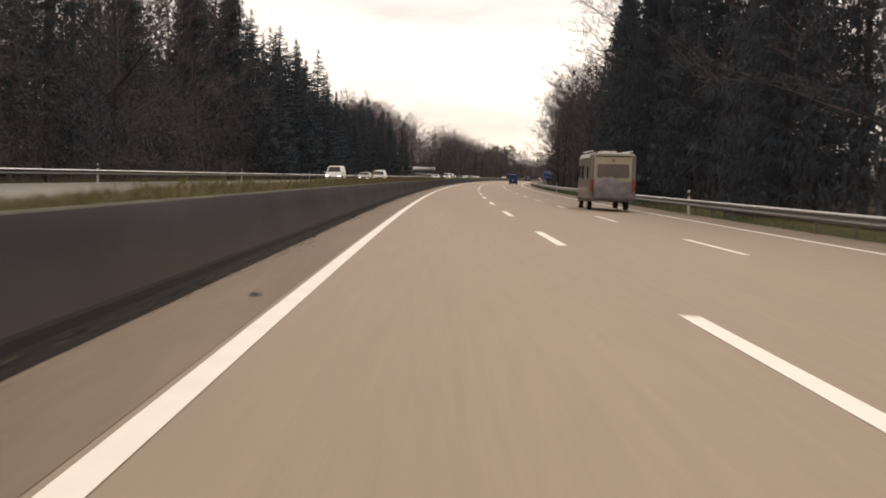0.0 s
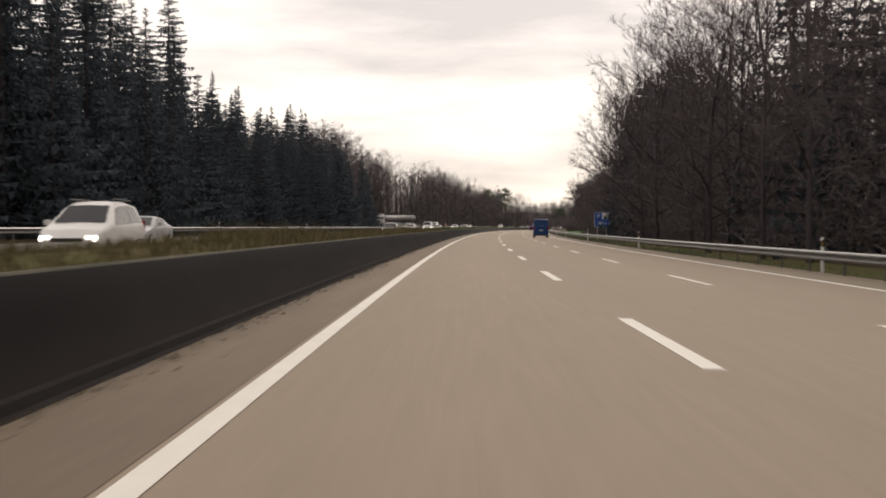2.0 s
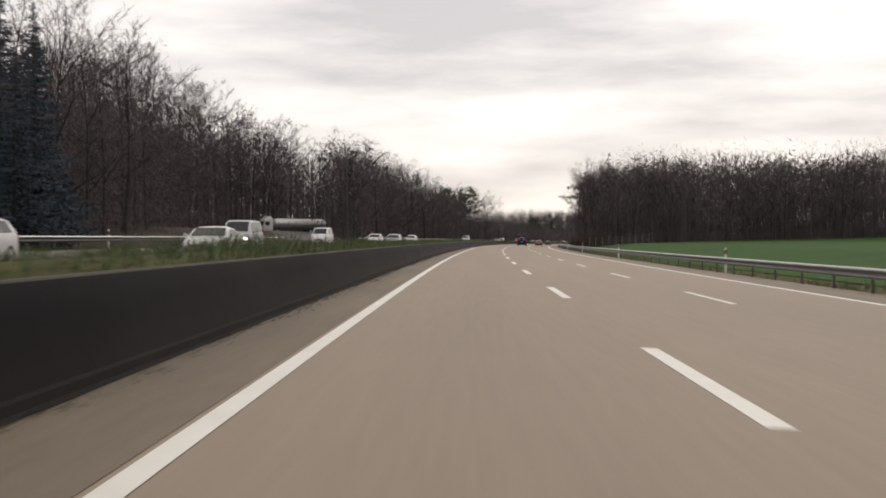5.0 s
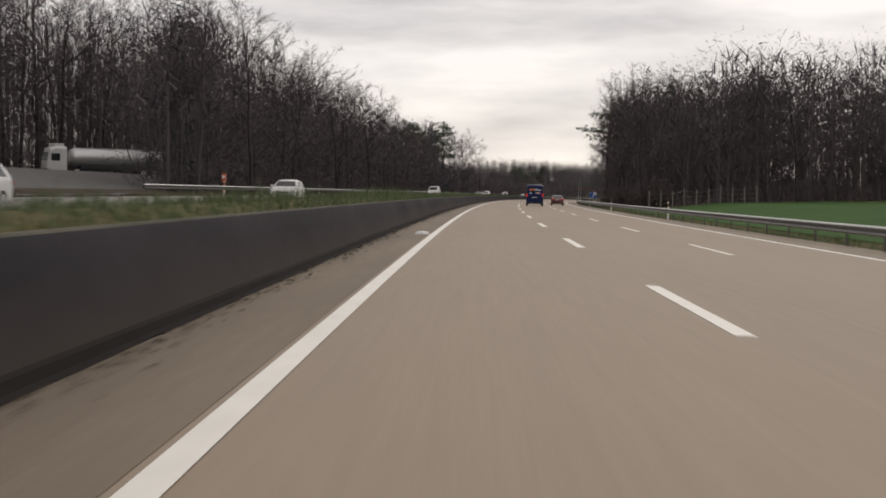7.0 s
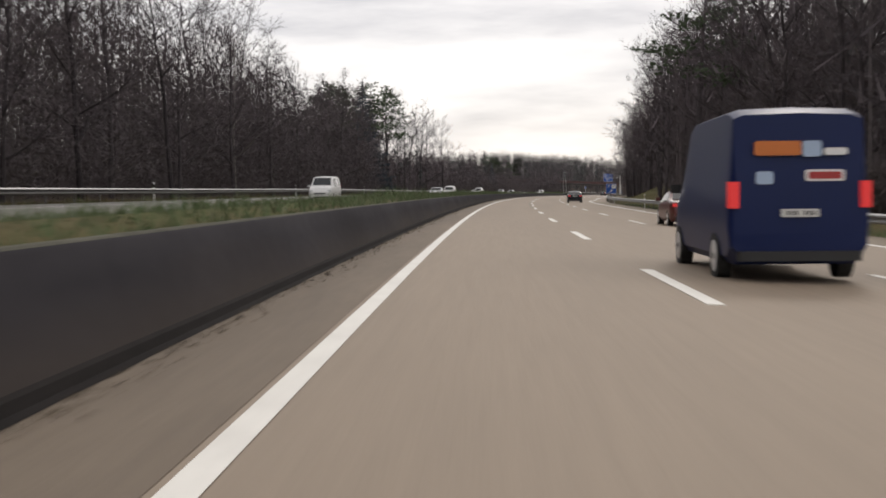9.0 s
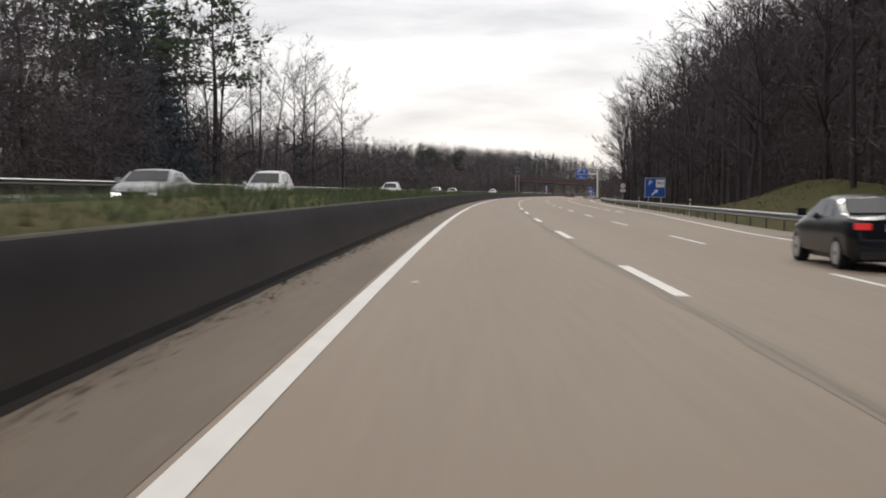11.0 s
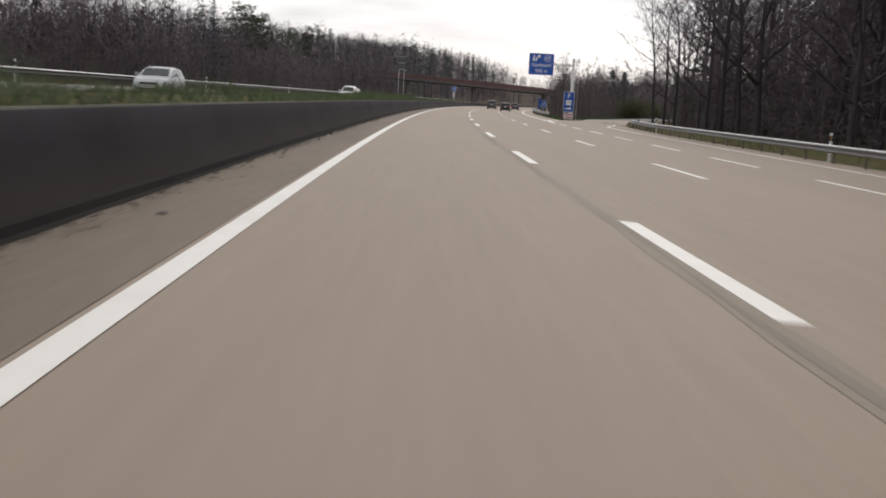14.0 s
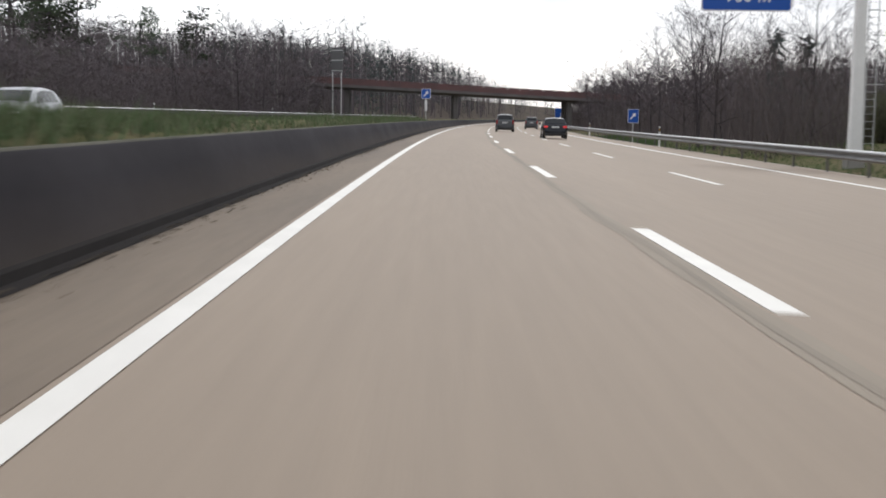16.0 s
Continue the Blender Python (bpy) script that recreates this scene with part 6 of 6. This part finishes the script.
def motorhome(s, a):
    root = new("motorhome")
    tagged(root, "beige and brown motorhome with a covered bicycle rack", "motorhome")
    root.matrix_basis = stand(s, a, 0.01)
    cream = paint("cream_motorhome_panel", (0.31, 0.275, 0.205), 0.4)
    taupe = paint("taupe_motorhome_panel", (0.145, 0.125, 0.108), 0.4)
    tarp = surface("grey_tarpaulin", (0.20, 0.18, 0.185), 0.7, 0.25, 2.0, 7.0, 0.4, second=(0.10, 0.09, 0.095))
    w, top = 1.13, 2.82
    rings = []
    for y, z0, zt, hw in ((0.0, 0.62, 2.62, 1.06), (0.06, 0.5, 2.76, 1.12), (0.3, 0.45, top, w), (4.7, 0.45, top, w), (5.5, 0.45, 2.72, 1.10), (6.2, 0.45, 2.35, 1.02), (6.35, 0.45, 1.6, 1.0), (6.9, 0.45, 1.15, 0.95), (7.05, 0.5, 0.8, 0.85)):
        half = [(0, z0), (hw - 0.12, z0), (hw, z0 + 0.14), (hw, zt - 0.24), (hw - 0.07, zt - 0.06), (hw - 0.24, zt), (0, zt + 0.02)]
        rings.append([(x, y, z) for x, z in half] + [(-x, y, z) for x, z in half[-2:0:-1]])
    part("body", Geo().loft(rings), taupe, root, smooth=False)
    part("rear_panel", plate(Geo(), -0.92, 0.92, 1.42, 2.72, -0.06, 0.02, 0.12, 4), cream, root, "pale cream rear panel")
    part("lower_panel", plate(Geo(), -0.92, 0.92, 0.75, 1.42, -0.055, 0.02, 0.06, 4), surface("dark_taupe_panel", (0.17, 0.15, 0.14), 0.5, 0.1, 1.0, 6.0, 0.0), root, "dark taupe lower panel")
    part("window_rim", plate(Geo(), -0.82, 0.82, 1.56, 2.3, -0.075, -0.05, 0.14, 4), cream, root)
    part("rear_window", plate(Geo(), -0.78, 0.78, 1.6, 2.27, -0.088, -0.07, 0.12), surface("brown_tinted_window", (0.09, 0.07, 0.055), 0.2, 0.2, 1.0, 6.0, 0.0), root, "brown tinted window")
    part("brake_light_bar", Geo().box(-0.85, 0.85, -0.08, -0.05, 2.62, 2.68), TRIM, root)
    part("emblem", Geo().tube((0.0, -0.055, 2.45), (0.0, -0.075, 2.45), 0.08, n=14), surface("dull_bronze_emblem", (0.2, 0.09, 0.05), 0.5, 0.1, 2.0, 9.0, 0.0), root)
    for x in (-1, 1):
        x0, x1 = sorted((x * 0.93, x * 1.1))
        part("corner_post", Geo().box(x0, x1, -0.05, 0.1, 0.6, 2.7, chamfer=0.03), taupe, root)
        part("tail_lamp", Geo().box(x0 + 0.03, x1 - 0.03, -0.09, -0.04, 0.95, 1.5, chamfer=0.01), TAIL, root)
    # the covered bicycles: a lumpy tarpaulin
    blob = Geo()
    nseg = 14
    for_rings = []
    lrng = random.Random(3)
    for z, rx, ry in ((0.55, 0.7, 0.16), (0.65, 0.92, 0.24), (0.9, 0.95, 0.28), (1.15, 0.86, 0.28), (1.35, 0.72, 0.24), (1.52, 0.5, 0.18), (1.66, 0.2, 0.08)):
        for_rings.append([(-0.12 + (z - 1.1) * -0.35 + math.cos(6.283 * k / nseg) * rx * lrng.uniform(0.88, 1.1), -0.34 + math.sin(6.283 * k / nseg) * ry * lrng.uniform(0.85, 1.15), z + lrng.uniform(-0.04, 0.04)) for k in range(nseg)])
    part("bicycle_cover", blob.loft(for_rings), tarp, root, "crumpled grey tarpaulin over bicycles")
    part("rear_bumper", Geo().box(-1.02, 1.02, -0.12, 0.1, 0.45, 0.72, chamfer=0.05), taupe, root)
    p = part("number_plate", Geo().box(-0.26, 0.26, -0.16, -0.14, 0.66, 0.78), PLATE, root)
    part("bars", Geo().box(-0.2, 0.2, -0.166, -0.16, 0.69, 0.75), PLATE_BAR, p)
    for x, y in ((-1, 1.9), (1, 1.9), (-1, 5.75), (1, 5.75)):
        wheel(root, x * 1.02, y, 0.34, x)
    for y0, y1, z0, z1 in ((0.5, 1.1, 1.6, 2.15), (2.6, 3.5, 1.55, 2.2), (4.2, 4.9, 1.6, 2.2), (5.35, 6.0, 1.45, 2.05)):
        for x in (-1, 1):
            x0, x1 = sorted((x * (w - 0.02), x * (w + 0.012)))
            part("side_window", Geo().box(x0, x1, y0, y1, z0, z1, chamfer=0.004), GLASS, root)
    for x in (-1, 1):
        x0, x1 = sorted((x * (w - 0.02), x * (w + 0.006)))
        part("side_stripe", Geo().box(x0, x1, 0.4, 5.2, 0.95, 1.15), cream, root)
        part("skirt", Geo().box(x0, x1, 0.5, 5.2, 0.42, 0.6), TRIM, root)
        x0, x1 = sorted((x * 1.06, x * 1.3))
        part("wing_mirror", Geo().box(x0, x1, 6.05, 6.2, 1.35, 1.75, chamfer=0.03), TRIM, root)
    part("roof_vent", Geo().box(-0.45, 0.25, 0.7, 1.4, top, top + 0.1, chamfer=0.05), WHITE, root)
    part("roof_box", Geo().box(-0.35, 0.35, 2.6, 3.3, top, top + 0.12, chamfer=0.06), WHITE, root)
    for x in (-0.95, 0.95):
        part("roof_rail", Geo().tube((x, 0.3, top + 0.08), (x, 4.6, top + 0.08), 0.03, n=6), WHITE, root)
    return root


motorhome(60.0, 9.45)


def lorry(s, a, heading, tanker, label, name):
    root = new(name)
    tagged(root, label, "lorry")
    root.matrix_basis = stand(s, a, ground_h(s, a) + 0.05, heading)
    cab = Geo()
    rings = []
    for y, z0, zt, hw in ((13.4, 0.6, 3.4, 1.2), (14.6, 0.45, 3.45, 1.22), (15.3, 0.45, 3.2, 1.22), (15.55, 0.45, 2.2, 1.2), (15.7, 0.45, 1.4, 1.15)):
        half = [(0, z0), (hw, z0), (hw, zt - 0.25), (hw - 0.2, zt), (0, zt)]
        rings.append([(x, y, z) for x, z in half] + [(-x, y, z) for x, z in half[-2:0:-1]])
    part("cab", cab.loft(rings), WHITE, root)
    part("windscreen", Geo().add([(-1.05, 15.66, 1.75), (1.05, 15.66, 1.75), (1.0, 15.42, 2.75), (-1.0, 15.42, 2.75)], [(0, 1, 2, 3)]), GLASS, root)
    for x in (-1.235, 1.215):
        part("side_window", Geo().box(x, x + 0.02, 14.2, 15.2, 1.75, 2.6), GLASS, root)
    part("wind_deflector", Geo().box(-0.95, 0.95, 13.6, 14.9, 3.4, 3.75, chamfer=0.2), WHITE, root)
    part("bumper", Geo().box(-1.2, 1.2, 15.4, 15.8, 0.35, 0.85, chamfer=0.08), TRIM, root)
    if tanker:
        tank = []
        for y, r in ((0.2, 0.5), (0.35, 0.95), (0.7, 1.12), (12.3, 1.12), (12.7, 0.95), (12.85, 0.5)):
            tank.append([(1.15 * r * math.cos(6.283 * k / 20), y, 2.15 + r * math.sin(6.283 * k / 20)) for k in range(20)])
        part("tank", Geo().loft(tank), surface("brushed_tank_steel", (0.55, 0.55, 0.55), 0.35, 0.08, 0.8, 6.0, 0.0, metal=0.7), root, smooth=True)
        part("catwalk", Geo().box(-0.35, 0.35, 1.2, 12.0, 3.25, 3.35), STEEL, root)
        part("side_skirt", Geo().box(-1.15, 1.15, 2.5, 11.8, 0.85, 1.35), GREY, root)
    else:
        part("trailer_box", Geo().box(-1.26, 1.26, 0.0, 13.0, 1.1, 3.9, chamfer=0.04), surface("grey_trailer_skin", (0.34, 0.34, 0.33), 0.5, 0.12, 0.6, 5.0, 0.0), root)
        part("rear_door", plate(Geo(), -1.15, 1.15, 1.2, 3.8, -0.03, 0.0, 0.03), surface("grey_trailer_door", (0.3, 0.3, 0.31), 0.5, 0.1, 1.0, 6.0, 0.0), root)
        for x in (-1.275, 1.262):
            part("side_print", Geo().box(x, x + 0.013, 3.0, 8.0, 1.8, 3.2), surface("dull_olive_print", (0.26, 0.27, 0.18), 0.5, 0.25, 0.8, 4.0, 0.0), root)
    part("chassis", Geo().box(-0.5, 0.5, 0.3, 14.5, 0.75, 1.1), TRIM, root)
    for x in (-1, 1):
        for y in (1.6, 2.9, 4.2, 12.2, 14.7):
            wheel(root, x * 1.2, y, 0.5, x)
    return root


lorry(574, -38.5, 128, True, "white lorry cab with a shiny steel tank trailer", "tank_lorry")
lorry(1162, 70.0, 140, False, "grey box lorry with white cab parked beside the trees", "box_lorry")

# ---- parking areas and exit ramps ----
sheet("road_parking_left", 450, 640, lambda s: lerp(s, [(450, -23), (500, -34), (540, -44), (640, -52)]), lambda s: lerp(s, [(448, -20.4), (505, -21.5), (520, -26), (560, -33), (640, -40)]), LOT_ASPHALT, "grey asphalt ramp into the parking area", 0.12)
RAMP_LEFT = [(1000, 13.4), (1004, 14.2), (1010, 15.6), (1021, 18.3), (1054, 28.5), (1094, 42.0), (1138, 57.0), (1170, 62.0)]
RAMP_RIGHT = [(1000, 21.0), (1011, 22.9), (1021, 25.2), (1040, 31.5), (1054, 38.0), (1080, 51.0), (1110, 63.0), (1170, 82.0)]


def ramp_cut(s):
    cuts = np.linspace(lerp(s, RAMP_LEFT), lerp(s, RAMP_RIGHT), 12)
    return [(a, max(0.006, ground_h(s, a) + lerp(s, [(1000, 0.1), (1003, 0.16), (1012, 0.16), (1030, 0.1)]))) for a in cuts]


tagged(ribbon("road_parking_right", 1000, 1030, ramp_cut, CONCRETE_ROAD, 2.5), "pale concrete mouth of the parking ramp", "road", kind="structure")
tagged(ribbon("road_parking_lot", 1030, 1170, ramp_cut, RAMP_ASPHALT, 5), "grey asphalt ramp into the parking area", "road", kind="structure")
KERB = surface("pale_kerb_stone", (0.30, 0.29, 0.27), 0.85, 0.2, 1.0, 8.0, 0.2, second=(0.22, 0.21, 0.2))
kerb = ribbon("kerb", 1006, 1075, lambda s: [(lerp(s, RAMP_LEFT) - d, max(0.0, ground_h(s, lerp(s, RAMP_LEFT))) + h) for d, h in ((-0.06, 0.0), (-0.06, 0.17), (0.1, 0.17), (0.12, 0.0))], KERB, 2.0, smooth=False)
tagged(kerb, "pale stone kerb curving round the exit island", "kerb", kind="structure")


# ---- small signs, posts and fences ----

def small_sign(s, a, w, h, low, label, heading=0.0, arrow_turn=None):
    root = new("road_sign")
    tagged(root, label, "road sign")
    root.matrix_basis = stand(s, a, ground_h(s, a), heading)
    part("post", Geo().tube((0, 0.06, -0.4), (0, 0.06, low + h), 0.04, n=8), STEEL, root)
    p = part("panel", plate(Geo(), -w / 2, w / 2, low, low + h, r=min(0.06, w * 0.1)), SIGN_WHITE, root)
    part("face", plate(Geo(), -w / 2 + 0.03, w / 2 - 0.03, low + 0.03, low + h - 0.03, -0.026, -0.018, min(0.05, w * 0.1)), SIGN_BLUE, p)
    if arrow_turn is not None:
        part("arrow", arrow(Geo(), 0, low + h / 2, min(w, h) * 0.75, arrow_turn), SIGN_WHITE, p)
    return root


small_sign(1214, 15.2, 2.4, 2.9, 1.0, "large blue exit direction sign with a white slanted arrow", arrow_turn=-35)
small_sign(1086, 15.1, 0.85, 1.1, 1.6, "small blue arrow sign behind the guard rail", arrow_turn=-40)
med = small_sign(1108, -2.4, 0.9, 0.95, 2.1, "small blue arrow sign on the median strip", arrow_turn=-40)
part("marker_board", Geo().box(-0.12, 0.12, 0.0, 0.03, 0.9, 1.95), SIGN_WHITE, med)


def sign_back(s, a):
    root = new("overhead_sign")
    tagged(root, "dark back of a tall sign for the oncoming traffic", "road sign")
    root.matrix_basis = stand(s, a, ground_h(s, a))
    for x in (-0.7, 0.7):
        part("post", Geo().tube((x, -0.1, -0.5), (x, -0.1, 11.2), 0.09, n=8), STEEL, root)
    part("panel", Geo().box(-0.95, 0.95, -0.2, -0.12, 7.6, 11.6), SIGN_BACK, root)
    for z in (7.8, 9.5, 11.1):
        part("brace", Geo().box(-0.9, 0.9, -0.28, -0.2, z, z + 0.1), STEEL, root)
    return root


sign_back(1188, -22.2)


def call_post(s, a):
    root = new("emergency_phone")
    tagged(root, "orange-red roadside emergency phone post", "phone post")
    root.matrix_basis = stand(s, a, ground_h(s, a))
    m = surface("faded_orange_plastic", (0.50, 0.11, 0.05), 0.5, 0.1, 2.0, 12.0, 0.0)
    part("post", Geo().box(-0.11, 0.11, -0.09, 0.09, -0.3, 1.25, chamfer=0.03), m, root)
    part("head", Geo().box(-0.19, 0.19, -0.15, 0.15, 1.2, 1.95, chamfer=0.05), m, root)
    part("panel", Geo().box(-0.12, 0.12, -0.165, -0.15, 1.5, 1.8), SIGN_WHITE, root)
    return root


call_post(533, -22.2)

stake = new("leaning_stake")
tagged(stake, "weathered orange wooden stake leaning on the median strip", "stake")
stake.matrix_basis = stand(87, -4.2, 0.3) @ Matrix.Rotation(radians(9), 4, "Y")
part("stake_pole", Geo().loft([[(x * r, y * r, z) for x, y in ((-1, -1), (1, -1), (1, 1), (-1, 1))] for z, r in ((-0.4, 0.05), (1.0, 0.05), (1.12, 0.02))]), surface("weathered_orange_wood", (0.35, 0.17, 0.06), 0.9, 0.2, 2.0, 12.0, 0.2), stake)

FENCE_WOOD = surface("bleached_fence_wood", (0.24, 0.225, 0.205), 0.9, 0.2, 2.0, 12.0, 0.3)


def fence(places, label, height=1.8):
    root = new("wire_fence")
    tagged(root, label, "fence")
    root.matrix_basis = Matrix.Translation(on_road(*places[0], ground_h(*places[0])))
    back = root.matrix_basis.inverted()
    frng = random.Random(11)
    tops = []
    for s, a in places:
        b = back @ on_road(s, a, ground_h(s, a) - 0.3)
        h = height * frng.uniform(0.9, 1.12)
        t = b + Vector((frng.uniform(-0.08, 0.08), frng.uniform(-0.08, 0.08), h + 0.3))
        part("post", Geo().tube(b, t, 0.07, 0.06, n=6), FENCE_WOOD, root)
        tops.append((b, t))
    for f in (0.35, 0.6, 0.85):
        for (b0, t0), (b1, t1) in zip(tops, tops[1:]):
            part("wire", Geo().tube(b0.lerp(t0, f), b1.lerp(t1, f), 0.008, n=3, caps=False), STEEL, root)
    return root


fence([(590 - 0.3 * k, 20.8 + 1.5 * k) for k in range(10)], "bleached wooden post and wire fence at the field's end", 2.3)
fence([(1120 + 7 * k, -36 - 0.3 * k) for k in range(12)], "pale wooden post fence on the far meadow", 1.5)


# ---- litter on the edge of the carriageway ----
def scrap(s, a, size, material, label):
    lrng = random.Random(int(s))
    ring = [(size * math.cos(6.283 * k / 9) * lrng.uniform(0.6, 1.1), size * 0.7 * math.sin(6.283 * k / 9) * lrng.uniform(0.6, 1.1)) for k in range(9)]
    g = Geo().loft([[(x, y, 0.0) for x, y in ring], [(x * 0.8, y * 0.8, size * 0.35 * lrng.uniform(0.6, 1.2)) for x, y in ring], [(x * 0.3, y * 0.3, size * 0.45) for x, y in ring]])
    ob = part("litter", g, material)
    ob.matrix_basis = stand(s, a, 0.006)
    return tagged(ob, label, "litter")


scrap(12.0, -0.31, 0.07, POST_BLACK, "crumpled black scrap lying on the road edge")
scrap(459.5, -0.25, 0.2, SIGN_WHITE, "torn pale scrap lying on the road edge")
scrap(690.4, 0.48, 0.06, SIGN_WHITE, "small white scrap lying on the road")
scrap(873, -0.6, 0.05, POST_BLACK, "small black scrap lying on the road edge")


# ---- the whole model to its size ----
bpy.context.view_layer.update()
for ob in list(scene.objects):
    if ob.parent is None and ob.type in {"MESH", "EMPTY", "CURVE"}:
        ob.matrix_basis = Matrix.Scale(SIZE, 4) @ ob.matrix_basis
